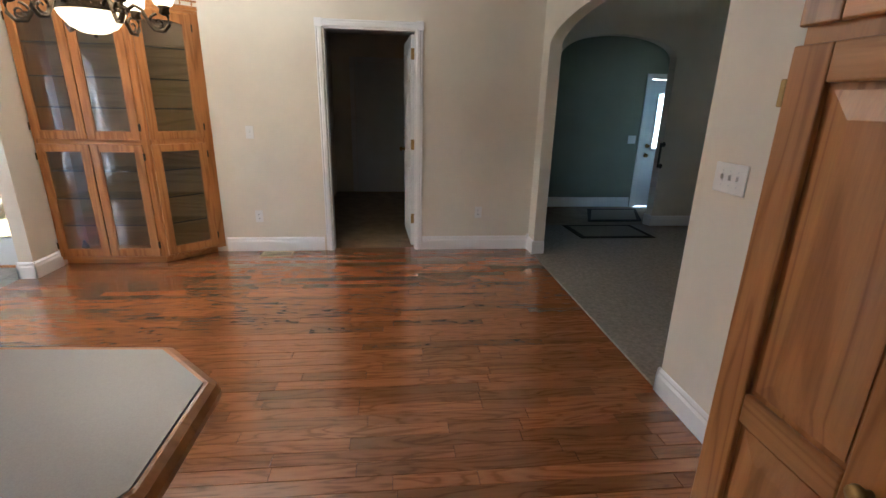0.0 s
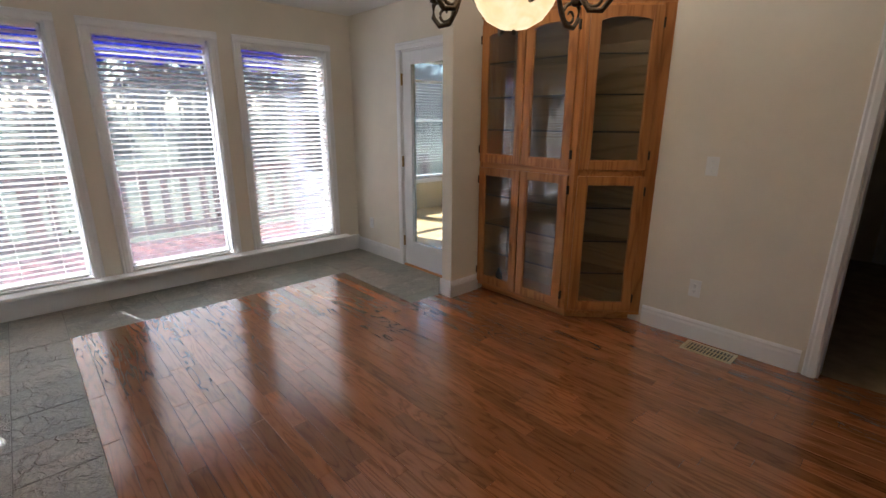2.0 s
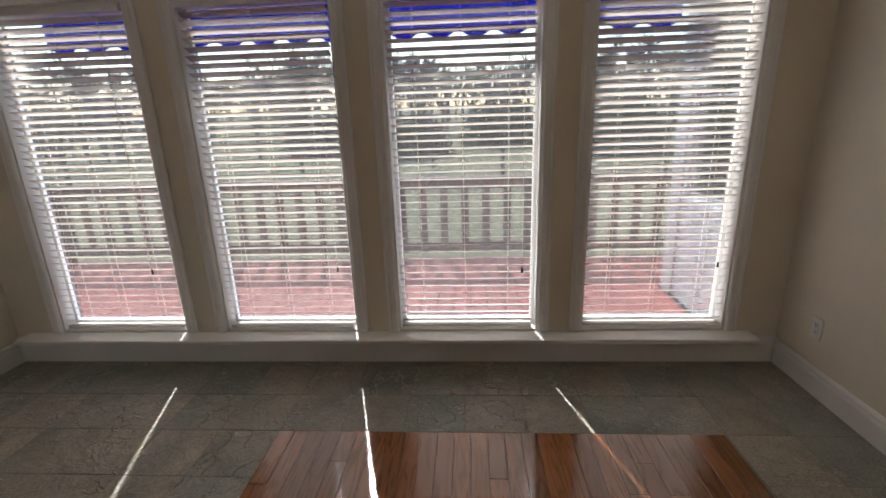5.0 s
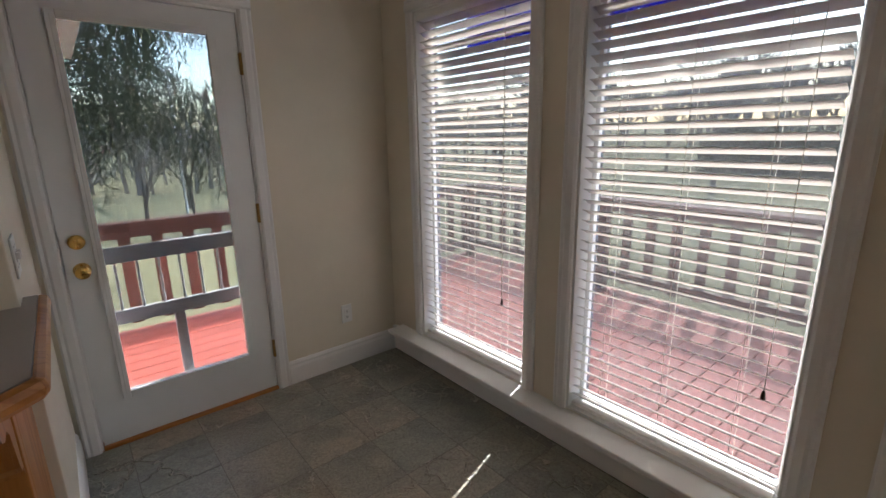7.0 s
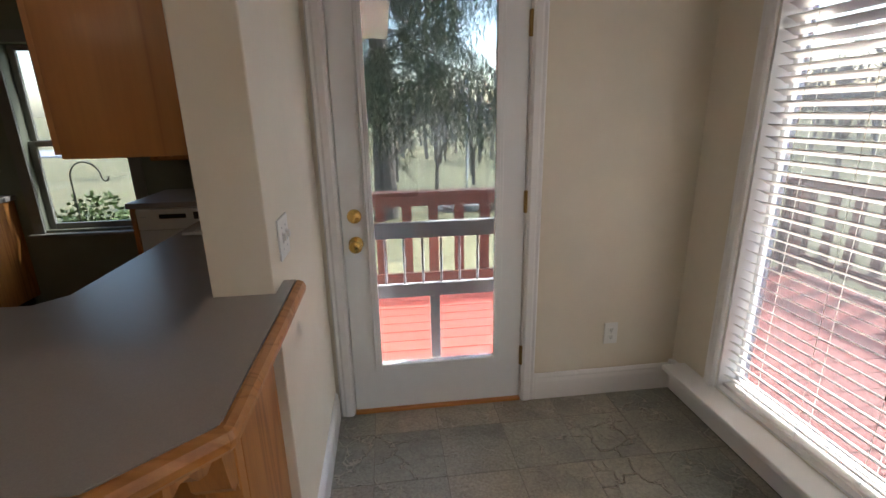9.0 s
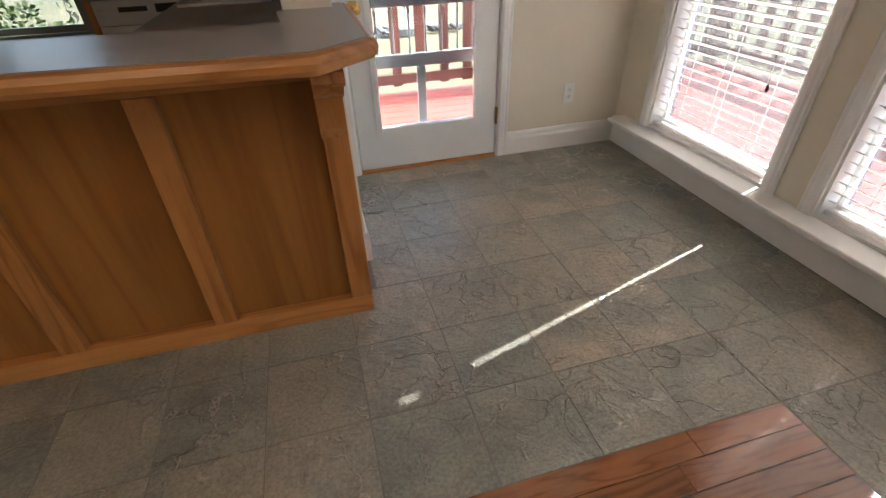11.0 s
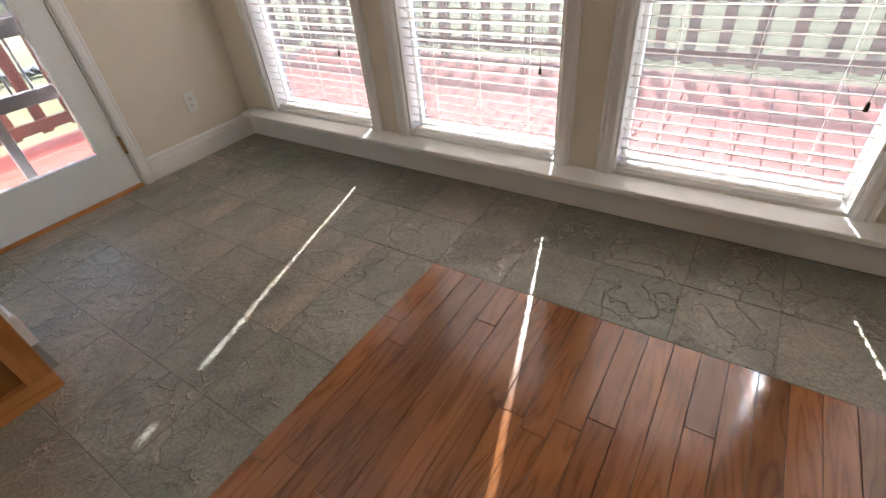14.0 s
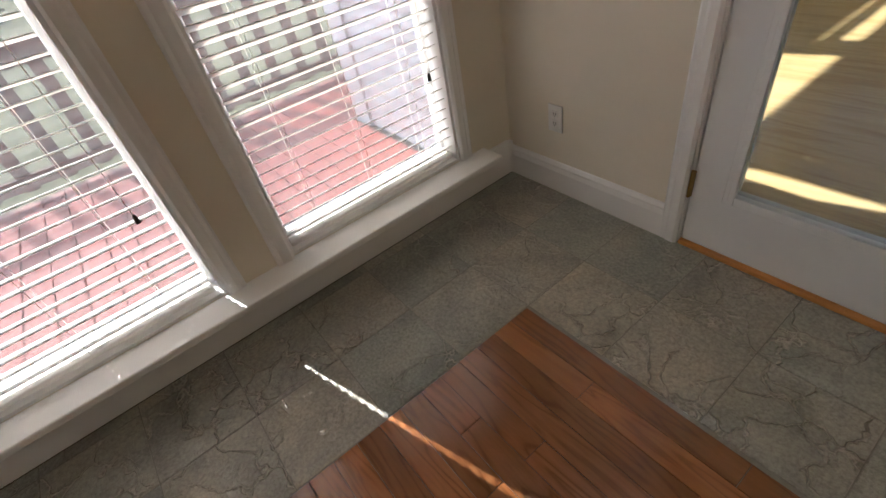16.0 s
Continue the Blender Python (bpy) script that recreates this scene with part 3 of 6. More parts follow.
# ---- doors ----
def door_glazed(number, at, u0, u1, label, hinge, glass, knobs=True):
    """A white full-lite exterior door between jambs u0..u1. at(u, z, o): o is out into the room."""
    d = thing(f"door_{number}", at((u0 + u1) / 2, 0.0, 0.0), label, "door", "", "structure")

    def bx(u_0, u_1, z_0, z_1, o_0, o_1, bev=0.0, bm=None):
        p, q = at(u_0, z_0, o_0), at(u_1, z_1, o_1)
        return box(bm if bm is not None else bmesh.new(), min(p[0], q[0]), max(p[0], q[0]), min(p[1], q[1]), max(p[1], q[1]), min(p[2], q[2]), max(p[2], q[2]), bev)

    casings(d, at, u0 - 0.072, u1 + 0.072, 0.0, 2.115)
    bm = bx(u0 - 0.012, u0, 0.0, 2.05, -0.12, -0.001)
    bx(u1, u1 + 0.012, 0.0, 2.05, -0.12, -0.001, bm=bm)
    bx(u0, u1, 2.035, 2.05, -0.12, -0.001, bm=bm)
    bx(u0, u0 + 0.016, 0.0, 2.035, -0.075, -0.052, bm=bm)
    bx(u1 - 0.016, u1, 0.0, 2.035, -0.075, -0.052, bm=bm)
    bx(u0 + 0.016, u1 - 0.016, 2.02, 2.035, -0.075, -0.052, bm=bm)
    part("door_jamb", bm, TRIM, d)
    part("threshold", bx(u0, u1, 0.0, 0.018, -0.12, 0.012, 0.004), OAKX, d, "worn oak threshold")
    l, r, g0, g1 = u0 + 0.004, u1 - 0.004, 0.258, 1.925
    gl, gr = u0 + 0.136, u1 - 0.14
    bm = bx(l, gl, 0.02, 2.032, -0.05, -0.006)
    bx(gr, r, 0.02, 2.032, -0.05, -0.006, bm=bm)
    bx(gl, gr, 0.02, g0, -0.05, -0.006, bm=bm)
    bx(gl, gr, g1, 2.032, -0.05, -0.006, bm=bm)
    leaf = part("door_leaf", bm, DOORPAINT, d)
    bm = bmesh.new()
    for k, (w, o) in enumerate(((0.034, 0.006), (0.02, 0.013))):
        bx(gl - w + 0.006, gl + 0.006, g0 - w + 0.006, g1 + w - 0.006, -0.005, o - 0.006 * k, 0.003, bm)
        bx(gr - 0.006, gr + w - 0.006, g0 - w + 0.006, g1 + w - 0.006, -0.005, o - 0.006 * k, 0.003, bm)
        bx(gl + 0.0062, gr - 0.0062, g0 - w + 0.006, g0 + 0.006, -0.005, o - 0.006 * k, 0.003, bm)
        bx(gl + 0.0062, gr - 0.0062, g1 - 0.006, g1 + w - 0.006, -0.005, o - 0.006 * k, 0.003, bm)
    part("glazing_bead", bm, DOORPAINT, leaf)
    g = part("pane", bx(gl, gr, g0, g1, -0.03, -0.025), glass, leaf)
    g.visible_shadow = False
    hu = u0 if hinge < 0 else u1
    for z in (0.26, 1.05, 1.8):
        bm = bx(hu - 0.008, hu + 0.008, z - 0.05, z + 0.05, -0.004, 0.004)
        p0, p1 = at(hu, z - 0.052, 0.006), at(hu, z + 0.052, 0.006)
        tube(bm, [p0, p1], 0.006, 8)
        part("hinge", bm, OLDBRASS, d)
    if knobs:
        ku = u1 - 0.062 if hinge < 0 else u0 + 0.068
        axis = Vector(at(0, 0, 1)) - Vector(at(0, 0, 0))
        m = axis.to_track_quat("Z", "Y").to_matrix()
        part("deadbolt", lathe(bmesh.new(), [(0.032, -0.006), (0.032, 0.004), (0.026, 0.012), (0.018, 0.016)], at(ku, 1.015, 0.0), 24, m), BRASS, leaf, "polished brass deadbolt", True)
        part("thumb_turn", bx(ku - 0.006, ku + 0.006, 0.997, 1.033, 0.016, 0.034, 0.004), BRASS, leaf)
        part("knob", lathe(bmesh.new(), [(0.033, -0.006), (0.033, 0.003), (0.014, 0.01), (0.013, 0.03), (0.026, 0.038), (0.03, 0.052), (0.024, 0.064), (0.01, 0.067)], at(ku, 0.888, 0.0), 24, m), BRASS, leaf, "polished brass knob", True)
    return d


door_glazed(1, lambda u, z, o: (u, YN - o, z), 0.868, 1.712, "white full-glass door to the sunroom", -1, CLEAR, knobs=False)
door_glazed(2, lambda u, z, o: (u, YS + o, z), 0.838, 1.682, "white full-glass door to the deck, shut", -1, DOORGLASS)


# the storm door outside door_2
def storm_door():
    d = thing("storm_door", (1.28, YS - 0.16, -0.02), "grey aluminium storm door with low spindle grille", "storm door")
    y0, y1 = YS - 0.185, YS - 0.155
    for x0, x1 in ((0.84, 0.895), (1.626, 1.681)):
        part("stile", boxed(x0, x1, y0, y1, -0.02, 2.03, bev=0.004), ALU, d)
    for z0, z1 in ((0.0, 0.12), (0.55, 0.62), (0.86, 0.94), (1.95, 2.03)):
        part("rail", boxed(0.895, 1.626, y0, y1, z0, z1, bev=0.004), ALU, d)
    part("mullion", boxed(1.228, 1.278, y0 + 0.002, y1 - 0.002, 0.12, 0.55, bev=0.004), ALU, d)
    for k in range(8):
        x = 0.935 + k * 0.0935
        part("spindle", lathe(bmesh.new(), [(0.006, 0.62), (0.008, 0.65), (0.005, 0.67), (0.008, 0.74), (0.005, 0.81), (0.008, 0.83), (0.006, 0.86)], (x, (y0 + y1) / 2, 0), 8), ALU, d, smooth=True)
    part("pane", boxed(0.89, 1.631, (y0 + y1) / 2 - 0.022, (y0 + y1) / 2 - 0.018, 0.94, 1.95), CLEAR, d).visible_shadow = False

    # unseen outer jambs and head, added to block a sun streak past the door
    for x0, x1 in ((0.75, 0.8385), (1.6825, 1.768)):
        part("outer_jamb", boxed(x0, x1, YS - 0.2, YS - 0.142, -0.02, 2.1, bev=0.004), TRIM, d, "white outer jamb added to block stray sun")
    part("outer_head", boxed(0.8387, 1.6823, YS - 0.2, YS - 0.142, 2.032, 2.1, bev=0.004), TRIM, d, "white outer head jamb added to block stray sun")


storm_door()


def door_panelled(name, at_mat, label, width=0.81, height=2.07):
    """A six-panel leaf hinged at its own origin, standing along +y."""
    d = thing(name, (0, 0, 0), label, "door", "", "structure")
    part("leaf", boxed(-0.035, 0.0, 0.0, width, 0.01, height, bev=0.002), DOORPAINT, d)
    for y0, y1 in ((0.11, 0.375), (0.445, 0.71)):
        for z0, z1 in ((0.22, 0.82), (0.98, 1.55), (1.66, 1.95)):
            for x0, x1 in ((-0.039, -0.034), (-0.001, 0.004)):
                bm = boxed(x0, x1, y0, y0 + 0.02, z0, z1)
                box(bm, x0, x1, y1 - 0.02, y1, z0, z1)
                box(bm, x0, x1, y0 + 0.02, y1 - 0.02, z0, z0 + 0.02)
                box(bm, x0, x1, y0 + 0.02, y1 - 0.02, z1 - 0.02, z1)
                box(bm, x0 + 0.001, x1 - 0.001, y0 + 0.045, y1 - 0.045, z0 + 0.045, z1 - 0.045)
                part("panel_moulding", bm, DOORPAINT, d)
    for side in (-1, 1):
        m = Vector((side, 0, 0)).to_track_quat("Z", "Y").to_matrix()
        part("knob", lathe(bmesh.new(), [(0.03, 0.0), (0.012, 0.01), (0.012, 0.03), (0.028, 0.042), (0.02, 0.06)], (-0.0175 + side * 0.0175, width - 0.07, 0.95), 18, m), OLDBRASS, d, "brass knob", True)
    for z in (0.3, 1.06, 1.9):
        part("hinge", boxed(-0.036, -0.001, -0.012, -0.002, z - 0.05, z + 0.05, bev=0.003), OLDBRASS, d, "brass hinge")
    d.matrix_world = at_mat
    return d


hd = door_panelled("door_3", pose(5.018, YD + 0.135, 0, 0, 0, 3.5), "white panelled hall door standing wide open")
dc = thing("door_frame_3", (4.6, YD, 0), "white fluted casing round the hall doorway", "door frame", "", "structure")
casings(dc, lambda u, z, o: (u, YD - o, z), 4.125, 5.092, 0.0, 2.155)
bm = boxed(4.19, 4.202, YD + 0.001, YD + 0.12, 0.0, 2.09)
box(bm, 5.015, 5.027, YD + 0.001, YD + 0.12, 0.0, 2.09)
box(bm, 4.202, 5.015, YD + 0.001, YD + 0.12, 2.078, 2.09)
part("door_jamb", bm, TRIM, dc)
for x in (4.121, 5.024):
    part("rosette", boxed(x, x + 0.072, YD - 0.026, YD - 0.001, 2.086, 2.16, bev=0.004), TRIM, dc)
dd = thing("door_4", (4.63, 3.7, 0), "plain painted door at the end of the dark hall", "door", "", "structure")
part("leaf", boxed(4.2, 5.06, 3.68, 3.716, 0.0, 2.05, bev=0.003), DOORPAINT, dd)
for x0, x1, z0, z1 in ((4.12, 4.195, 0, 2.13), (5.065, 5.14, 0, 2.13), (4.195, 5.065, 2.055, 2.13)):
    part("casing", boxed(x0, x1, 3.695, 3.719, z0, z1, bev=0.004), TRIM, dd)
for z in (0.9, 1.05):
    part("knob", lathe(bmesh.new(), [(0.03, 0), (0.012, 0.012), (0.026, 0.035), (0.018, 0.055)], (5.0, 3.68, z), 16, Vector((0, -1, 0)).to_track_quat("Z", "Y").to_matrix()), OLDBRASS, dd, "brass knob", True)

# front door in the foyer
fd = thing("door_5", (8.92, 2.5, 0), "white front door with a frosted upper light", "door", "", "structure")
bm = holed(bmesh.new(), "y", 2.52, 2.56, 8.51, 9.33, 0.01, 1.85, [(8.65, 9.19, 0.88, 1.66)])
part("leaf", bm, DOORPAINT, fd)
FROST = plain("frosted_glass", (0.75, 0.8, 0.82), 0.5, bump=0.1, Transmission_Weight=0.9)
part("light", boxed(8.65, 9.19, 2.535, 2.545, 0.88, 1.66), FROST, fd, "frosted glass light").visible_shadow = False
for x0, x1, z0, z1 in ((8.63, 8.66, 0.86, 1.68), (9.18, 9.21, 0.86, 1.68), (8.66, 9.18, 0.86, 0.885), (8.66, 9.18, 1.655, 1.68)):
    part("bead", boxed(x0, x1, 2.51, 2.53, z0, z1, bev=0.003), TRIM, fd)
for x0, x1, z0, z1 in ((8.42, 8.5, 0, 1.93), (9.34, 9.42, 0, 1.93), (8.5, 9.34, 1.86, 1.93)):
    part("casing", boxed(x0, x1, 2.478, 2.499, z0, z1, bev=0.004), TRIM, fd)
for z in (0.78, 0.92):
    part("knob", lathe(bmesh.new(), [(0.03, 0), (0.012, 0.012), (0.026, 0.035), (0.018, 0.055)], (8.58, 2.52, z), 16, Vector((0, -1, 0)).to_track_quat("Z", "Y").to_matrix()), OLDBRASS, fd, "brass knob", True)


# ---- china cabinet ----
def placed(m, *args, **kw):
    bm = boxed(*args, **kw)
    bm.transform(m)
    return bm


def facing(x, y, yaw):
    """Frame of a cabinet face: local x along the face, -y out to the viewer, z up."""
    return pose(x, y, 0, 0, 0, yaw)


def glass_door(parent, m, u0, u1, z0, z1, arch, hinge_side):
    w, t = 0.062, 0.02
    bm = boxed(u0, u0 + w, -t, 0.0, z0, z1, bev=0.003)
    box(bm, u1 - w, u1, -t, 0.0, z0, z1, bev=0.003)
    box(bm, u0 + w, u1 - w, -t + 0.001, -0.001, z0, z0 + w, bev=0.003)
    if arch:
        top = bmesh.new()
        arched(top, "y", -t + 0.001, -0.001, u0 + w, u1 - w, z1 - w - 0.035, 0.035, z1 - 0.001, 16)
        me = bpy.data.meshes.new("tmp")
        top.to_mesh(me)
        bm.from_mesh(me)
        bpy.data.meshes.remove(me)
        top.free()
    else:
        box(bm, u0 + w, u1 - w, -t + 0.001, -0.001, z1 - w, z1, bev=0.003)
    bm.transform(m)
    d = part("door", bm, OAK, parent)
    part("pane", placed(m, u0 + w - 0.005, u1 - w + 0.005, -0.012, -0.008, z0 + w - 0.005, z1 - w + 0.004), CABGLASS, d).visible_shadow = False
    bm = bmesh.new()
    e = 0.008
    box(bm, u0 + w, u0 + w + e, -t + 0.004, -0.006, z0 + w, z1 - w - 0.03 * arch)
    box(bm, u1 - w - e, u1 - w, -t + 0.004, -0.006, z0 + w, z1 - w - 0.03 * arch)
    box(bm, u0 + w + e, u1 - w - e, -t + 0.004, -0.006, z0 + w, z0 + w + e)
    bm.transform(m)
    part("glass_stop", bm, OAK, d)
    hu = u1 + 0.004 if hinge_side > 0 else u0 - 0.004
    for z in (z0 + 0.1, z1 - 0.1):
        part("hinge", placed(m, hu - 0.006, hu + 0.006, -t - 0.003, -0.002, z - 0.03, z + 0.03, bev=0.002), DARKMETAL, d)


def china_cabinet():
    x0, x1, x2, yf, yb, top = 1.862, 2.745, 3.14, 0.022, 0.398, 2.165
    c = thing("china_cabinet", (2.4, 0.2, 0), "honey oak corner china cabinet with glass doors", "china cabinet")
    inner = [(x0 + 0.02, yf + 0.03), (x1 - 0.01, yf + 0.03), (x2 - 0.03, yb - 0.02), (x0 + 0.02, yb - 0.02)]
    outer = [(x0, yf), (x1, yf), (x2, yb), (x0, yb)]
    toe = [(x0, yf + 0.06), (x1 - 0.03, yf + 0.06), (x2 - 0.08, yb), (x0, yb)]
    part("toe_kick", prism(bmesh.new(), toe, 0.0, 0.058), OAKX, c, "dark recessed oak toe kick")
    part("bottom", prism(bmesh.new(), outer, 0.059, 0.08), OAKX, c)
    part("divider_shelf", prism(bmesh.new(), inner, 1.08, 1.1), OAKX, c)
    part("top", prism(bmesh.new(), outer, top - 0.02, top), OAKX, c)
    part("back", boxed(x0 + 0.021, x2 - 0.03, yb - 0.018, yb - 0.004, 0.081, top - 0.021), OAKBACK, c, "grained oak veneer back")
    part("side", boxed(x0, x0 + 0.018, yf + 0.022, yb, 0.081, top - 0.021), OAK, c)
    ang = math.degrees(math.atan2(yb - yf, x2 - x1))
    span = math.hypot(yb - yf, x2 - x1)
    mf, ma = facing(x0, yf, 0), facing(x1, yf, ang)
    w = x1 - x0
    for u0, u1 in ((0.0, 0.03), (w - 0.05, w - 0.001)):
        part("stile", placed(mf, u0, u1, 0.0, 0.02, 0.081, top - 0.021, bev=0.002), OAK, c)
    for u0, u1 in ((0.001, 0.035), (span - 0.09, span)):
        part("stile", placed(ma, u0, u1, 0.0, 0.02, 0.081, top - 0.021, bev=0.002), OAK, c)
    for m, u0, u1 in ((mf, 0.031, w - 0.051), (ma, 0.036, span - 0.091)):
        for z0, z1 in ((0.081, 0.1), (1.06, 1.125), (2.09, top - 0.021)):
            part("face_rail", placed(m, u0, u1, 0.001, 0.019, z0, z1, bev=0.002), OAKX, c)
    half = (w - 0.05) / 2
    for k in (0, 1):
        u0 = 0.012 + k * (half + 0.004)
        glass_door(c, mf, u0, u0 + half - 0.006, 0.092, 1.07, 0, 1 if k else -1)
        glass_door(c, mf, u0, u0 + half - 0.006, 1.112, 2.125, 1, 1 if k else -1)
    glass_door(c, ma, 0.022, span - 0.075, 0.092, 1.07, 0, 1)
    glass_door(c, ma, 0.022, span - 0.075, 1.112, 2.125, 1, 1)
    for z in (0.36, 0.6, 0.84, 1.36, 1.6, 1.85):
        s = part("shelf", prism(bmesh.new(), inner, z, z + 0.006), CABGLASS, c, "clear glass shelf")
        bm = placed(ma, 0.03, span - 0.08, 0.025, 0.03, z - 0.001, z + 0.008)
        bm2 = boxed(x0 + 0.03, x1 - 0.03, yf + 0.024, yf + 0.029, z - 0.001, z + 0.007)
        part("shelf_edge", bm, BLACK, s)
        part("shelf_edge", bm2, BLACK, s)
    crown = [(x0, yf - 0.022), (x1 + 0.012, yf - 0.022), (x2 + 0.012, yb - 0.002), (x0, yb - 0.002)]
    part("crown", prism(bmesh.new(), crown, top + 0.001, top + 0.025, 0.006), OAKX, c)
    for z0, z1 in ((top + 0.026, top + 0.034), (top + 0.066, top + 0.08)):
        bm = placed(mf, 0.0, w, -0.012, 0.0, z0, z1, bev=0.003)
        part("gallery_rail", bm, OAKX, c)
        part("gallery_rail", placed(ma, 0.004, span, -0.012, 0.0, z0, z1, bev=0.003), OAKX, c)
    prof = [(0.005, top + 0.034), (0.004, top + 0.04), (0.008, top + 0.05), (0.004, top + 0.06), (0.005, top + 0.066)]
    for m, n, ln in ((mf, 9, w), (ma, 6, span)):
        for k in range(n):
            p = m @ Vector((0.04 + k * (ln - 0.08) / (n - 1), -0.006, 0))
            part("spindle", lathe(bmesh.new(), prof, (p.x, p.y, 0), 8), OAK, c)
    part("bottle", lathe(bmesh.new(), [(0.03, 0.0), (0.03, 0.06), (0.012, 0.09), (0.012, 0.11)], (x0 + 0.12, yf + 0.15, 0.082), 12), BLACK, c, "small black bottle left inside")


china_cabinet()


# ---- chandelier ----
def lamp_glass(name, color, strength):
    m, nt, b = material(name)
    v = mapped(nt)
    nt.links.new(ramp(nt, noised(nt, v, 14, 4, 0.6, 1.5), [(0.3, tuple(c * 0.7 for c in color)), (0.7, color)]), b.inputs["Base Color"])
    nt.links.new(ramp(nt, noised(nt, v, 9, 4, 0.6, 1.5), [(0.3, (1.0, 0.56, 0.22)), (0.7, (1.0, 0.78, 0.45))]), b.inputs["Emission Color"])
    b.inputs["Emission Strength"].default_value = strength
    b.inputs["Roughness"].default_value = 0.3
    return m


SHADE = lamp_glass("lit_shade_glass", (0.3, 0.21, 0.12), LAMP_GLOW)
BOWL = lamp_glass("lit_bowl_glass", (0.26, 0.18, 0.1), LAMP_GLOW * 0.6)


def chandelier(cx, cy, low):
    c = thing("chandelier", (cx, cy, H), "bronze six-arm chandelier with lit alabaster shades", "chandelier")
    z = low
    part("finial", lathe(bmesh.new(), [(0.002, z), (0.01, z + 0.008), (0.006, z + 0.018), (0.014, z + 0.024)], (cx, cy, 0), 14), BRONZE, c, smooth=True)
    part("bowl", lathe(bmesh.new(), [(0.012, z + 0.02), (0.06, z + 0.028), (0.11, z + 0.055), (0.145, z + 0.1), (0.158, z + 0.13), (0.15, z + 0.13), (0.1, z + 0.07), (0.012, z + 0.045)], (cx, cy, 0), 36), BOWL, c, "lit amber glass bowl", True)
    band = part("band", lathe(bmesh.new(), [(0.156, z + 0.128), (0.166, z + 0.132), (0.162, z + 0.145), (0.166, z + 0.165), (0.17, z + 0.172), (0.15, z + 0.172), (0.15, z + 0.13)], (cx, cy, 0), 36), BRONZE, c, smooth=True)
    for k in range(24):
        a = math.pi * 2 * k / 24
        part("band_bead", lathe(bmesh.new(), [(0.002, -0.008), (0.007, 0.0), (0.002, 0.008)], (cx + 0.168 * math.cos(a), cy + 0.168 * math.sin(a), z + 0.154), 8), BRONZE, band)
    part("column", lathe(bmesh.new(), [(0.02, z + 0.13), (0.03, z + 0.19), (0.018, z + 0.23), (0.034, z + 0.3), (0.03, z + 0.36), (0.012, z + 0.42), (0.022, z + 0.46), (0.008, z + 0.5), (0.006, H - 0.04)], (cx, cy, 0), 18), BRONZE, c, smooth=True)
    part("canopy", lathe(bmesh.new(), [(0.02, H - 0.05), (0.05, H - 0.035), (0.065, H - 0.012), (0.066, H - 0.001)], (cx, cy, 0), 24), BRONZE, c, smooth=True)
    for k in range(3):
        a = math.pi * 2 * (k + 0.3) / 3
        part("stay", tube(bmesh.new(), [(cx + 0.155 * math.cos(a), cy + 0.155 * math.sin(a), z + 0.17), (cx + 0.06 * math.cos(a), cy + 0.06 * math.sin(a), z + 0.27), (cx + 0.02 * math.cos(a), cy + 0.02 * math.sin(a), z + 0.4)], 0.005, 6), BRONZE, c)
    for k in range(6):
        a = math.pi * 2 * k / 6 + 0.35
        dx, dy = math.cos(a), math.sin(a)

        def at(r, h):
            return (cx + r * dx, cy + r * dy, z + h)

        curve = [at(0.16, 0.15), at(0.2, 0.185), at(0.235, 0.165), at(0.255, 0.11), at(0.285, 0.065), at(0.33, 0.06), at(0.36, 0.095), at(0.36, 0.14), at(0.345, 0.16)]
        arm = part("arm", tube(bmesh.new(), curve, [0.009, 0.01, 0.01, 0.01, 0.011, 0.011, 0.01, 0.009, 0.008], 8), BRONZE, c, smooth=True)
        spiral = []
        for i in range(22):
            tt = i / 21 * 2.4 * math.pi
            r = 0.045 * (1 - i / 26)
            spiral.append(at(0.305 + r * math.cos(tt + 1.6), 0.105 + r * math.sin(tt + 1.6)))
        part("scroll", tube(bmesh.new(), spiral, [0.0085 - 0.0002 * i for i in range(22)], 6), BRONZE, arm, smooth=True)
        sx, sy = cx + 0.345 * dx, cy + 0.345 * dy
        part("cup", lathe(bmesh.new(), [(0.012, z + 0.145), (0.03, z + 0.155), (0.024, z + 0.175), (0.034, z + 0.19), (0.03, z + 0.196)], (sx, sy, 0), 16), BRONZE, arm, smooth=True)
        part("shade", lathe(bmesh.new(), [(0.03, z + 0.192), (0.045, z + 0.2), (0.056, z + 0.225), (0.06, z + 0.255), (0.07, z + 0.285), (0.09, z + 0.305), (0.086, z + 0.305), (0.066, z + 0.287), (0.055, z + 0.255), (0.05, z + 0.228), (0.03, z + 0.205)], (sx, sy, 0), 24), SHADE, c, "lit bell-shaped glass shade", True)
        ld = bpy.data.lights.new("bulb", "POINT")
        ld.energy, ld.color, ld.shadow_soft_size = LAMP_WATTS, (1.0, 0.83, 0.62), 0.03
        lo = new("bulb", ld)
        lo.location = (sx, sy, z + 0.3)


chandelier(3.2, -1.245, 1.758)


# ---- bar, kitchen ----
BAR = 1.006


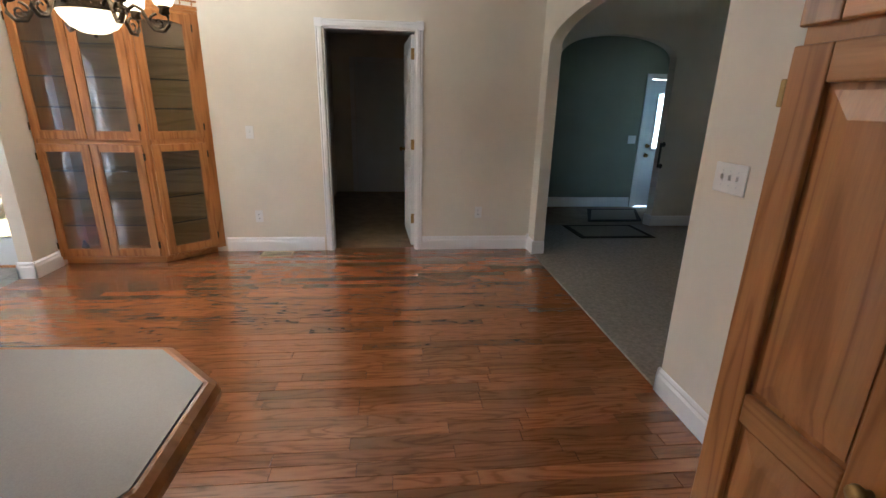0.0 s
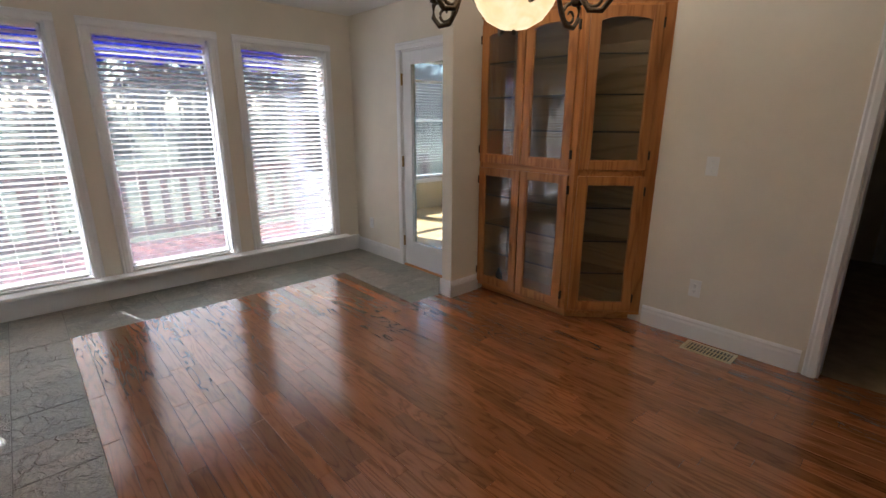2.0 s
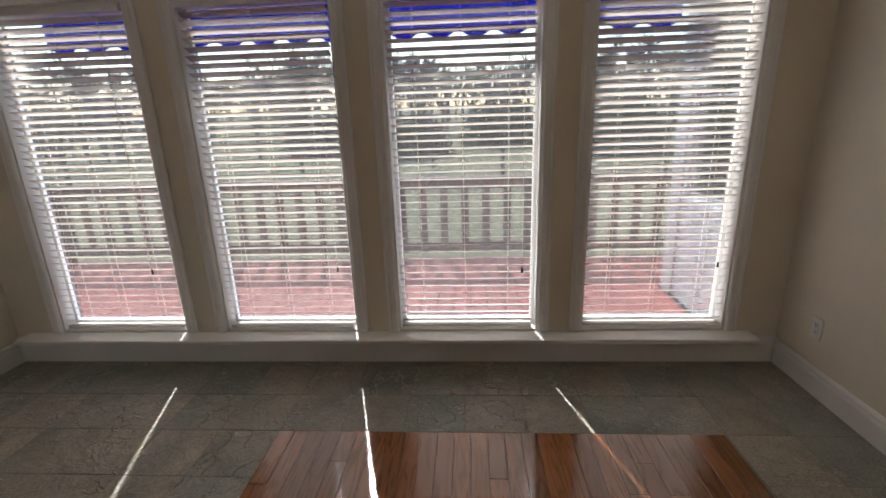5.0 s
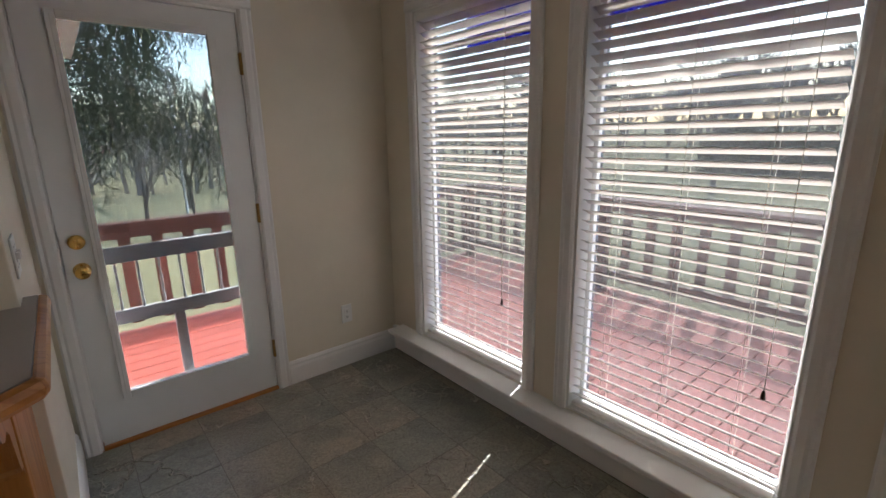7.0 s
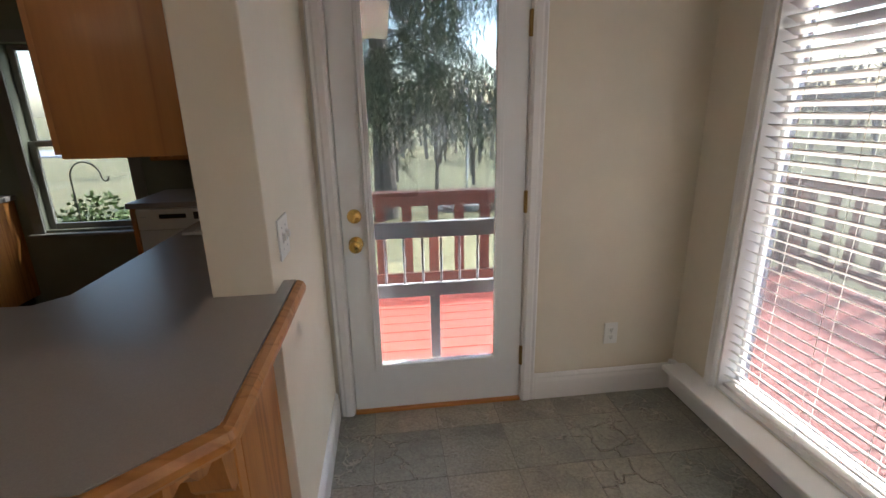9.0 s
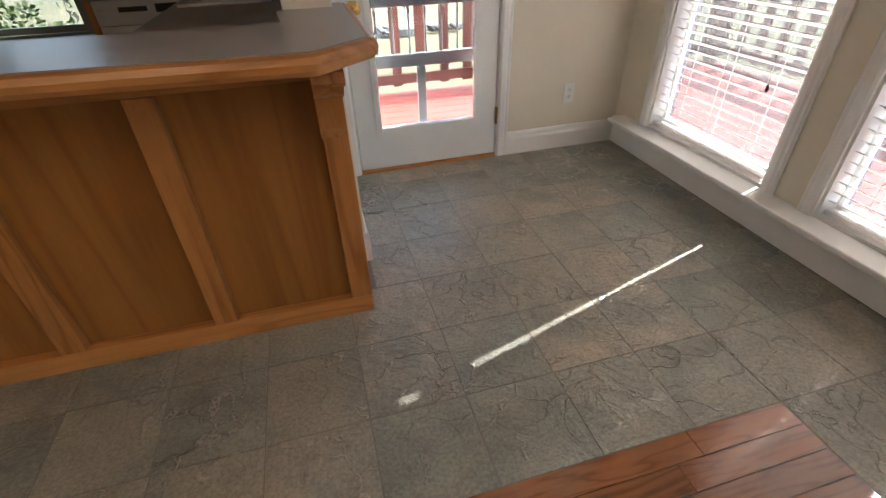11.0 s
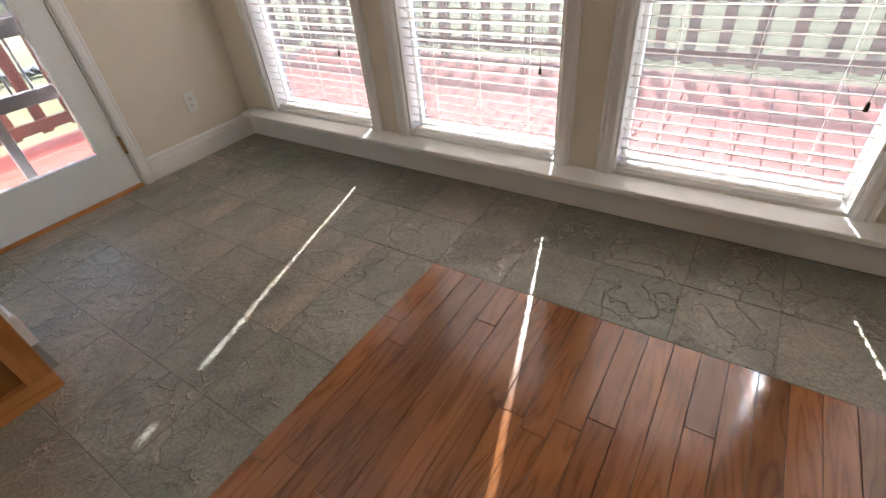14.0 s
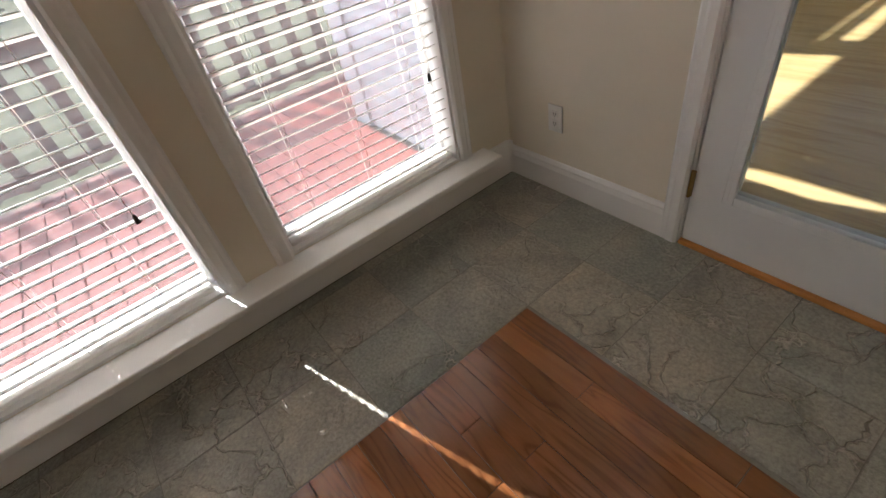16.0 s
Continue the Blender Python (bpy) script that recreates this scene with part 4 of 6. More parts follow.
def bar():
    b = thing("breakfast_bar", (3.0, -3.6, 0), "oak panelled breakfast bar with grey laminate top", "bar counter")
    outline = [(1.737, -3.95), (1.737, -3.315), (1.866, -3.2), (4.385, -3.36), (4.5, -3.475), (4.5, -3.7), (4.3, -3.95), (4.3, -3.72), (2.5, -3.61), (1.93, -3.605), (1.947, -3.835), (1.92, -3.848), (1.77, -3.848), (1.77, -3.95)]
    part("top", prism(bmesh.new(), outline, BAR - 0.03, BAR), LAMINATE, b, "grey laminate top")
    # rounded oak nosing along the outer edge
    edge = [(1.735, -3.95), (1.735, -3.315), (1.866, -3.198), (4.385, -3.358), (4.502, -3.475), (4.502, -3.7), (4.31, -3.94)]
    for i in range(len(edge) - 1):
        (ax, ay), (bx, by) = edge[i], edge[i + 1]
        bm = sweep_profile(bmesh.new(), [(0.0, BAR - 0.046), (0.012, BAR - 0.046), (0.022, BAR - 0.034), (0.024, BAR - 0.02), (0.018, BAR - 0.007), (0.006, BAR - 0.002), (0.0, BAR - 0.002)], (ax, ay), (bx, by))
        part("nosing", bm, OAKX, b, "rounded oak nosing")
    for i in range(1, len(edge) - 1):
        part("nosing_joint", lathe(bmesh.new(), [(0.012, BAR - 0.046), (0.022, BAR - 0.034), (0.024, BAR - 0.02), (0.018, BAR - 0.007), (0.006, BAR - 0.002)], (*edge[i], 0), 16), OAKX, b)
    part("panel", boxed(1.82, 4.24, -3.565, -3.55, 0.06, BAR - 0.047), OAKPANEL, b, "flat oak veneer panel")
    part("base_rail", boxed(1.8, 4.26, -3.5495, -3.512, 0.0, 0.075, bev=0.003), OAKX, b)
    part("top_rail", boxed(1.8, 4.26, -3.549, -3.513, 0.87, BAR - 0.047, bev=0.003), OAKX, b)
    for x in (1.8, 2.28, 2.76, 3.24, 3.715, 4.18):
        part("stile", boxed(x, x + 0.075, -3.5495, -3.511, 0.076, 0.869, bev=0.003), OAK, b)
    part("end_panel", boxed(1.8, 1.818, -3.849, -3.55, 0.0, BAR - 0.047, bev=0.002), OAK, b)
    part("end_panel", boxed(4.241, 4.26, -4.2, -3.55, 0.0, BAR - 0.047, bev=0.002), OAK, b)
    part("riser", boxed(1.95, 4.24, -3.64, -3.626, 0.912, BAR - 0.031), LAMINATE, b)
    for x in (1.842, 3.03, 4.2):
        prof = [(yy + 0.042, zz) for yy, zz in ((-3.554, 0.947), (-3.3, 0.947), (-3.295, 0.925), (-3.31, 0.912), (-3.345, 0.915), (-3.375, 0.9), (-3.4, 0.87), (-3.43, 0.855), (-3.47, 0.86), (-3.495, 0.84), (-3.505, 0.79), (-3.515, 0.745), (-3.53, 0.725), (-3.545, 0.728), (-3.554, 0.7))]
        bm = bmesh.new()
        for dx0, dx1 in ((-0.03, 0.03), (-0.038, -0.0301), (0.0301, 0.038)):
            lo = [bm.verts.new((x + dx0, yy, zz)) for yy, zz in prof]
            hi = [bm.verts.new((x + dx1, yy, zz)) for yy, zz in prof]
            bm.faces.new(lo)
            bm.faces.new(hi[::-1])
            for i in range(len(prof)):
                j = (i + 1) % len(prof)
                bm.faces.new((lo[i], hi[i], hi[j], lo[j]))
        part("corbel", bm, OAK, b, "scrolled oak bracket")


bar()


def flat_door(parent, m, u0, u1, z0, z1, name="door", handle=True):
    """A raised-panel oak door or drawer front on a cabinet face."""
    w = 0.055
    bm = boxed(u0, u0 + w, -0.02, 0.0, z0, z1, bev=0.003)
    box(bm, u1 - w, u1, -0.02, 0.0, z0, z1, bev=0.003)
    box(bm, u0 + w, u1 - w, -0.019, -0.001, z0, z0 + w, bev=0.003)
    box(bm, u0 + w, u1 - w, -0.019, -0.001, z1 - w, z1, bev=0.003)
    box(bm, u0 + w + 0.002, u1 - w - 0.002, -0.01, -0.002, z0 + w + 0.002, z1 - w - 0.002)
    box(bm, u0 + w + 0.03, u1 - w - 0.03, -0.016, -0.01, z0 + w + 0.03, z1 - w - 0.03, bev=0.003)
    bm.transform(m)
    d = part(name, bm, OAK, parent)
    if handle:
        p = m @ Vector((u1 - 0.03, -0.02, (z0 + z1) / 2))
        q = m @ Vector((u1 - 0.03, -0.045, (z0 + z1) / 2))
        part("knob", lathe(bmesh.new(), [(0.006, 0.0), (0.005, 0.012), (0.014, 0.018), (0.012, 0.026)], p, 12, (q - p).to_track_quat("Z", "Y").to_matrix()), OLDBRASS, d, smooth=True)
    return d


def base_cabinet(x0, x1, y0, y1, yaw, fx, fy, width, n, label):
    c = thing("base_cabinet", ((x0 + x1) / 2, (y0 + y1) / 2, 0), label, "cabinet", "kitchen base cabinets")
    part("body", boxed(x0, x1, y0, y1, 0.1, 0.872), OAK, c)
    # the recess gets its shade from a near-black colour
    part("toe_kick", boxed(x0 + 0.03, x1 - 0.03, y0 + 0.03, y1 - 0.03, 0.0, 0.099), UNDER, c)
    m = facing(fx, fy, yaw)
    step = width / n
    for k in range(n):
        flat_door(c, m, k * step + 0.01, (k + 1) * step - 0.01, 0.13, 0.68)
        flat_door(c, m, k * step + 0.01, (k + 1) * step - 0.01, 0.7, 0.86, "drawer_front")


base_cabinet(2.48, 4.238, -4.1, -3.645, 180, 4.238, -4.1, 1.7, 3, "honey oak base cabinet under the bar counter")
base_cabinet(1.93, 2.47, -5.9, -3.71, 90, 2.47, -5.9, 1.75, 4, "honey oak base cabinet below the sink")
base_cabinet(4.3, 5.5, YK + 0.01, -5.97, 180, 5.5, -5.97, 1.2, 2, "honey oak base cabinet beside the kitchen window")
side_top = thing("kitchen_worktop", (4.9, -6.25, 0.9), "grey laminate worktop beside the kitchen window", "worktop")
part("surface", boxed(4.285, 5.515, YK + 0.001, -5.94, 0.873, 0.91, bev=0.004), LAMINATE, side_top)
top = thing("kitchen_worktop", (2.3, -5.0, 0.9), "grey laminate L-shaped kitchen worktop", "worktop")
bm = prism(bmesh.new(), [(1.93, -3.641), (1.93, -4.95), (2.495, -4.95), (2.495, -4.2), (2.56, -4.125), (4.24, -4.125), (4.24, -3.641)], 0.873, 0.91)
part("surface", bm, LAMINATE, top)
part("surface", boxed(1.93, 2.02, -5.86, -4.95, 0.873, 0.91), LAMINATE, top)
part("surface", boxed(2.43, 2.495, -5.86, -4.95, 0.873, 0.91), LAMINATE, top)
part("surface", boxed(1.93, 2.495, YK + 0.001, -5.86, 0.873, 0.91), LAMINATE, top)
part("surface", boxed(2.4955, 3.2, YK + 0.001, -5.93, 0.873, 0.91, bev=0.004), LAMINATE, top)
part("backsplash", boxed(1.929, 1.946, -6.5, -3.9, 0.911, 1.0, bev=0.003), LAMINATE, top)

sk = thing("kitchen_sink", (2.22, -5.4, 0.91), "white double-bowl enamel kitchen sink", "sink")
bm = bmesh.new()
for x0, x1, y0, y1 in ((2.0, 2.05, -5.87, -4.94), (2.4, 2.45, -5.87, -4.94), (2.05, 2.4, -5.87, -5.82), (2.05, 2.4, -4.99, -4.94), (2.05, 2.4, -5.43, -5.38)):
    box(bm, x0, x1, y0, y1, 0.911, 0.926, bev=0.006)
part("rim", bm, ENAMEL, sk)
for y0, y1 in ((-5.82, -5.43), (-5.38, -4.99)):
    bm = boxed(2.045, 2.05, y0, y1, 0.74, 0.912)
    box(bm, 2.4, 2.405, y0, y1, 0.74, 0.912)
    box(bm, 2.05, 2.4, y0 - 0.004, y0, 0.74, 0.912)
    box(bm, 2.05, 2.4, y1, y1 + 0.004, 0.74, 0.912)
    box(bm, 2.045, 2.405, y0, y1, 0.735, 0.74)
    part("bowl", bm, ENAMEL, sk)
fc = thing("faucet", (2.02, -5.4, 0.926), "white kitchen faucet behind the sink", "faucet")
part("base", lathe(bmesh.new(), [(0.028, 0.927), (0.026, 0.95), (0.016, 0.965), (0.014, 1.04)], (2.02, -5.4, 0), 16), ENAMEL, fc, smooth=True)
part("spout", tube(bmesh.new(), [(2.02, -5.4, 1.03), (2.05, -5.4, 1.09), (2.11, -5.4, 1.12), (2.19, -5.4, 1.11), (2.23, -5.4, 1.07)], 0.013, 10), ENAMEL, fc, smooth=True)
part("lever", tube(bmesh.new(), [(2.02, -5.4, 1.04), (2.0, -5.38, 1.08), (2.03, -5.33, 1.1)], 0.008, 8), ENAMEL, fc, smooth=True)

dw = thing("dishwasher", (2.85, -6.2, 0), "white dishwasher with a dark control strip", "dishwasher")
part("body", boxed(2.56, 3.15, YK + 0.02, -5.96, 0.09, 0.868), ENAMEL, dw)
part("door", boxed(2.565, 3.145, -5.959, -5.935, 0.12, 0.72, bev=0.004), ENAMEL, dw)
pan = part("control_panel", boxed(2.565, 3.145, -5.959, -5.93, 0.725, 0.865, bev=0.004), ENAMEL, dw)
part("handle_slot", boxed(2.83, 3.0, -5.931, -5.927, 0.8, 0.83), BLACK, pan)
part("control_strip", boxed(2.6, 2.78, -5.931, -5.927, 0.79, 0.84), BLACK, pan, "dark control strip")
part("badge", boxed(3.08, 3.12, -5.931, -5.928, 0.81, 0.82), ALU, pan)
ep = thing("end_panel", (3.175, -6.2, 0), "dark oak end panel beside the dishwasher", "cabinet panel")
part("board", boxed(3.155, 3.185, YK + 0.02, -5.94, 0.0, 0.872, bev=0.003), OAK, ep)


def wall_cabinet(x0, x1, y0, y1, z0, z1, yaw, fx, fy, width, n, label):
    c = thing("wall_cabinet", ((x0 + x1) / 2, (y0 + y1) / 2, z0), label, "cabinet", "kitchen wall cabinets")
    part("body", boxed(x0, x1, y0, y1, z0, z1, bev=0.002), OAKPANEL, c)
    m = facing(fx, fy, yaw)
    step = width / n
    for k in range(n):
        flat_door(c, m, k * step + 0.008, (k + 1) * step - 0.008, z0 + 0.01, z1 - 0.02)


wall_cabinet(1.93, 2.262, -4.85, -3.95, 1.355, 2.2, 90, 2.262, -4.85, 0.9, 2, "honey oak wall cabinet with a plain end")
wall_cabinet(2.3, 3.13, YK + 0.002, -6.24, 1.16, 2.2, 180, 3.13, -6.24, 0.83, 2, "honey oak wall cabinet in the far corner")
structure("trim_soffit", boxed(1.93, 2.3, YK + 0.001, -3.9, 2.201, H - 0.001), WALL, "boxed soffit above the wall cabinets", "soffit")

ck = thing("cooktop", (3.0, -3.96, 0.91), "black glass cooktop in a pale metal frame", "cooktop")
part("frame", boxed(2.67, 3.43, -4.1, -3.7, 0.911, 0.93, bev=0.004), ENAMEL, ck)
part("glass", boxed(2.7, 3.4, -4.07, -3.73, 0.931, 0.935, bev=0.001), BLACK, ck)
for x, y, r in ((2.85, -3.99, 0.075), (2.85, -3.82, 0.06), (3.25, -3.99, 0.06), (3.25, -3.82, 0.075)):
    part("burner_ring", lathe(bmesh.new(), [(r, 0.9352), (r + 0.003, 0.9358), (r + 0.006, 0.9352)], (x, y, 0), 32), ALU, ck)

# kitchen window
kw = thing("window_5", (3.96, YK, 0.7), "kitchen sash window with trim darkened as backlit", "window", "", "structure")
# trim colour is lowered to look backlit against the panes
KTRIM = paint("backlit_grey_green_trim", (0.24, 0.24, 0.21), 0.5, 0.04)
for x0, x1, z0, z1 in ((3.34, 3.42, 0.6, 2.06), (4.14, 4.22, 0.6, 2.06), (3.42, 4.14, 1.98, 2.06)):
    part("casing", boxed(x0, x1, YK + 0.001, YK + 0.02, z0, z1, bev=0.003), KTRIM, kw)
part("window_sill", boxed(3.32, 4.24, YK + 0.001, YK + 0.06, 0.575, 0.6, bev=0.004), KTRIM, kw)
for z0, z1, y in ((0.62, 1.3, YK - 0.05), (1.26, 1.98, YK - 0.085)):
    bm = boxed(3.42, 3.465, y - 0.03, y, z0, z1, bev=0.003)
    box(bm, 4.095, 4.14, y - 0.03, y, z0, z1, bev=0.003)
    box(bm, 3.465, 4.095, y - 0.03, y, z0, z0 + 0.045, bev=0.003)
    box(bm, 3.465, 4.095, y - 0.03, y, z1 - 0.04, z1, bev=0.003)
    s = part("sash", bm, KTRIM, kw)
    part("pane", boxed(3.46, 4.1, y - 0.017, y - 0.013, z0 + 0.04, z1 - 0.035), KGLASS, s)



def pantry():
    """Tall oak cupboard beside the arch; its front faces the bar."""
    p = thing("pantry_cupboard", (5.88, -3.82, 0), "tall honey oak pantry cupboard with raised panels", "cupboard")
    x, y1, y0 = 5.56, -3.34, -4.35
    part("body", boxed(x, 6.2, y0, y1, 0.0, 2.3, bev=0.002), OAK, p)
    m = pose(x, y1, 0, 0, 0, -90)
    w = y1 - y0

    def door(u0, u1, rails, knob):
        """rails: (low, high) of each level rail, bottom to top."""
        st = 0.08
        z0, z1 = rails[0][0], rails[-1][1]
        d = part("door", placed(m, u0 + 0.002, u1 - 0.002, -0.007, -0.001, z0 + 0.002, z1 - 0.002), OAK, p)
        part("stile", placed(m, u0, u0 + st, -0.022, -0.0072, z0, z1, bev=0.004), OAK, d)
        part("stile", placed(m, u1 - st, u1, -0.022, -0.0072, z0, z1, bev=0.004), OAK, d)
        for a, b in rails:
            part("rail", placed(m, u0 + st + 0.0003, u1 - st - 0.0003, -0.021, -0.0072, a, b, bev=0.004), OAKY, d)
        for (_, a), (b, _) in zip(rails, rails[1:]):
            bm = bmesh.new()
            w0, w1, lo, hi = u0 + st + 0.012, u1 - st - 0.012, a + 0.012, b - 0.012
            steps = ((0.0, -0.0072), (0.0, -0.01), (0.04, -0.0185), (0.046, -0.0195))
            rings = [[bm.verts.new((x, o, z)) for x, z in ((w0 + i, lo + i), (w1 - i, lo + i), (w1 - i, hi - i), (w0 + i, hi - i))] for i, o in steps]
            for ra, rb in zip(rings, rings[1:]):
                for k in range(4):
                    bm.faces.new((ra[k], ra[(k + 1) % 4], rb[(k + 1) % 4], rb[k]))
            bm.faces.new(rings[-1])
            bm.faces.new(rings[0][::-1])
            bm.transform(m)
            part("raised_panel", bm, OAK, d)
        for z in (z0 + 0.08, z1 - 0.08):
            part("hinge", placed(m, u0 - 0.01, u0 + 0.003, -0.024, -0.002, z - 0.025, z + 0.025, bev=0.003), OLDBRASS, d)
        q0, q1 = m @ Vector((u1 - 0.035, -0.022, knob)), m @ Vector((u1 - 0.035, -0.05, knob))
        part("knob", lathe(bmesh.new(), [(0.007, 0), (0.006, 0.014), (0.017, 0.02), (0.015, 0.03), (0.006, 0.032)], q0, 14, (q1 - q0).to_track_quat("Z", "Y").to_matrix()), OLDBRASS, d, "small brass knob", True)

    for u0, u1 in ((0.005, 0.385), (0.395, 0.975)):
        door(u0, u1, [(0.1, 0.18), (0.832, 0.9), (1.505, 1.57)], 0.905)
        door(u0, u1, [(1.6, 1.665), (2.2, 2.27)], 1.66)


pantry()


# ---- wall plates, vent ----
def plate(name, at, w, h, label, kind, n=1):
    """A wall plate. at(u, z, o): place u along the wall, up z, out o; its centre is (0, 0)."""
    def bx(u0, u1, z0, z1, o0, o1, bev=0.0):
        p, q = at(u0, z0, o0), at(u1, z1, o1)
        return boxed(min(p[0], q[0]), max(p[0], q[0]), min(p[1], q[1]), max(p[1], q[1]), min(p[2], q[2]), max(p[2], q[2]), bev=bev)

    t = thing(name, at(0, 0, 0), label, kind)
    part("plate", bx(-w / 2, w / 2, -h / 2, h / 2, 0.001, 0.007, 0.0025), PLASTIC, t)
    for k in range(n):
        u = (k - (n - 1) / 2) * 0.046
        if kind == "light switch":
            part("toggle", bx(u - 0.005, u + 0.005, -0.006, 0.014, 0.006, 0.018, 0.002), PLASTIC, t)
            part("toggle_slot", bx(u - 0.007, u + 0.007, -0.014, 0.016, 0.006, 0.0085), ENAMEL, t)
            for z in (-0.03, 0.03):
                part("screw", bx(u - 0.003, u + 0.003, z - 0.003, z + 0.003, 0.006, 0.0085, 0.001), ALU, t)
        else:
            for z in (-0.02, 0.02):
                s = part("socket", bx(-0.016, 0.016, z - 0.014, z + 0.014, 0.006, 0.0095, 0.0012), PLASTIC, t)
                for du in (-0.006, 0.006):
                    part("slot", bx(du - 0.0012, du + 0.0012, z - 0.003, z + 0.007, 0.009, 0.0102), BLACK, s)
                part("ground_hole", bx(-0.0025, 0.0025, z - 0.01, z - 0.006, 0.009, 0.0102), BLACK, s)
            part("screw", bx(-0.003, 0.003, -0.003, 0.003, 0.006, 0.0085, 0.001), ALU, t)


plate("light_switch", lambda u, z, o: (3.476 + u, YD - o, 1.165 + z), 0.072, 0.117, "white single toggle switch on the dining wall", "light switch")
plate("outlet", lambda u, z, o: (3.487 + u, YD - o, 0.361 + z), 0.072, 0.117, "white duplex outlet beside the china cabinet", "outlet")
plate("outlet", lambda u, z, o: (5.671 + u, YD - o, 0.397 + z), 0.072, 0.117, "white duplex outlet beside the arch", "outlet")
plate("outlet", lambda u, z, o: (0.283 + u, YN - o, 0.345 + z), 0.072, 0.117, "white duplex outlet near the sunroom door", "outlet")
plate("outlet", lambda u, z, o: (0.365 + u, YS + o, 0.346 + z), 0.072, 0.117, "white duplex outlet near the deck door", "outlet")
plate("light_switch", lambda u, z, o: (1.772 - o, -4.0 + u, 1.12 + z), 0.118, 0.117, "white double switch on the kitchen wall", "light switch", 2)
plate("light_switch", lambda u, z, o: (XE - o, -2.385 + u, 1.185 + z), 0.19, 0.125, "white triple toggle switch beside the arch", "light switch", 3)
plate("light_switch", lambda u, z, o: (8.32 + u, 2.5 - o, 1.01 + z), 0.118, 0.117, "white double switch beside the front door", "light switch", 2)

vt = thing("floor_vent", (3.65, 0.3, 0.0), "brown metal floor register with pale slots", "floor vent")
BRN = plain("tan_metal", (0.62, 0.52, 0.34), 0.45, 0.4)
bm = boxed(3.51, 3.81, 0.205, 0.22, 0.004, 0.012, bev=0.002)
box(bm, 3.51, 3.81, 0.34, 0.355, 0.004, 0.012, bev=0.002)
box(bm, 3.51, 3.53, 0.22, 0.34, 0.004, 0.012, bev=0.002)
box(bm, 3.79, 3.81, 0.22, 0.34, 0.004, 0.012, bev=0.002)
part("frame", bm, BRN, vt)
part("well", boxed(3.53, 3.79, 0.22, 0.34, 0.004, 0.0052), BLACK, vt)
for k in range(13):
    part("slat", boxed(3.536 + k * 0.0198, 3.543 + k * 0.0198, 0.221, 0.339, 0.0056, 0.0105), BRN, vt)
part("bridge", boxed(3.531, 3.789, 0.275, 0.285, 0.0106, 0.0118), BRN, vt)

# ---- foyer things ----
def mat(x0, x1, y0, y1, skew, label):
    t = thing("floor_mat", ((x0 + x1) / 2, (y0 + y1) / 2, 0.012), label, "mat", "dark bordered mats")
    o = [(x0, y0), (x1, y0), (x1 + skew, y1), (x0 + skew, y1)]
    cx, cy = sum(p[0] for p in o) / 4, sum(p[1] for p in o) / 4
    part("border", prism(bmesh.new(), o, 0.0125, 0.02), MATDARK, t)
    part("field", prism(bmesh.new(), [(cx + (x - cx) * 0.86, cy + (y - cy) * 0.78) for x, y in o], 0.0202, 0.023), MATMID, t)


mat(6.95, 7.85, 0.72, 1.3, -0.02, "small brown mat with a dark border")
mat(7.35, 8.1, 1.5, 2.25, 0.3, "small brown mat with a dark border")
gb = thing("grab_bar", (8.085, 1.27, 0.78), "black metal bar handle on the arch edge", "grab bar")
part("bar", tube(bmesh.new(), [(8.05, 1.25, 0.76), (8.05, 1.25, 1.06)], 0.014, 10), BLACK, gb)
for z in (0.78, 1.04):
    part("mount", lathe(bmesh.new(), [(0.03, 0.0), (0.03, 0.012), (0.012, 0.02), (0.012, 0.04)], (8.09, 1.25, z), 14, Vector((-1, 0, 0)).to_track_quat("Z", "Y").to_matrix()), BLACK, gb)
fp = thing("fireplace", (9.3, 1.2, 0), "white mantel wall with a black hearth", "fireplace")
part("surround", boxed(8.73, 9.9, 1.1, 1.41, 0.35, 1.75, bev=0.005), TRIM, fp)
part("hearth", boxed(8.73, 9.9, 0.75, 1.41, 0.012, 0.345, bev=0.005), BLACK, fp)
part("niche", boxed(9.0, 9.7, 1.09, 1.099, 0.4, 1.1), BLACK, fp)


# ---- sunroom beyond door_1 ----
SX, SY = -1.43, 3.4     # its west and north walls
structure("floor_sunroom", boxed(SX, 3.6, 0.121, SY, -0.08, -0.004), PINEFLOOR, "pale varnished wood floor of the sunroom", "floor")
structure("wall_sunroom_south", holed(bmesh.new(), "y", 0.0, 0.119, SX, -0.161, -0.14, H, [(-1.3, -0.25, 0.75, 2.3)]), SIDING, "white clapboard sunroom wall over the deck", "wall")
structure("wall_sunroom_west", holed(bmesh.new(), "x", SX - 0.12, SX, 0.0, SY + 0.12, -0.14, H, [(0.35, 1.4, 0.5, 2.36), (1.55, 2.95, 0.5, 2.36)]), CREAM, "cream sunroom wall with wide windows", "wall")
structure("wall_sunroom_north", holed(bmesh.new(), "y", SY, SY + 0.12, SX, 3.72, -0.14, H, [(-1.1, 0.1, 0.75, 2.05), (0.3, 1.5, 0.75, 2.05), (1.7, 2.9, 0.75, 2.05)]), CREAM, "cream sunroom wall with three windows", "wall")
structure("wall_sunroom_east", boxed(3.6, 3.72, 0.53, SY, -0.14, H), CREAM, "plain sunroom end wall", "wall")
structure("ceiling_sunroom", boxed(SX - 0.12, 3.72, 0.121, SY + 0.12, H, H + 0.1), CEIL, "white sunroom ceiling", "ceiling")


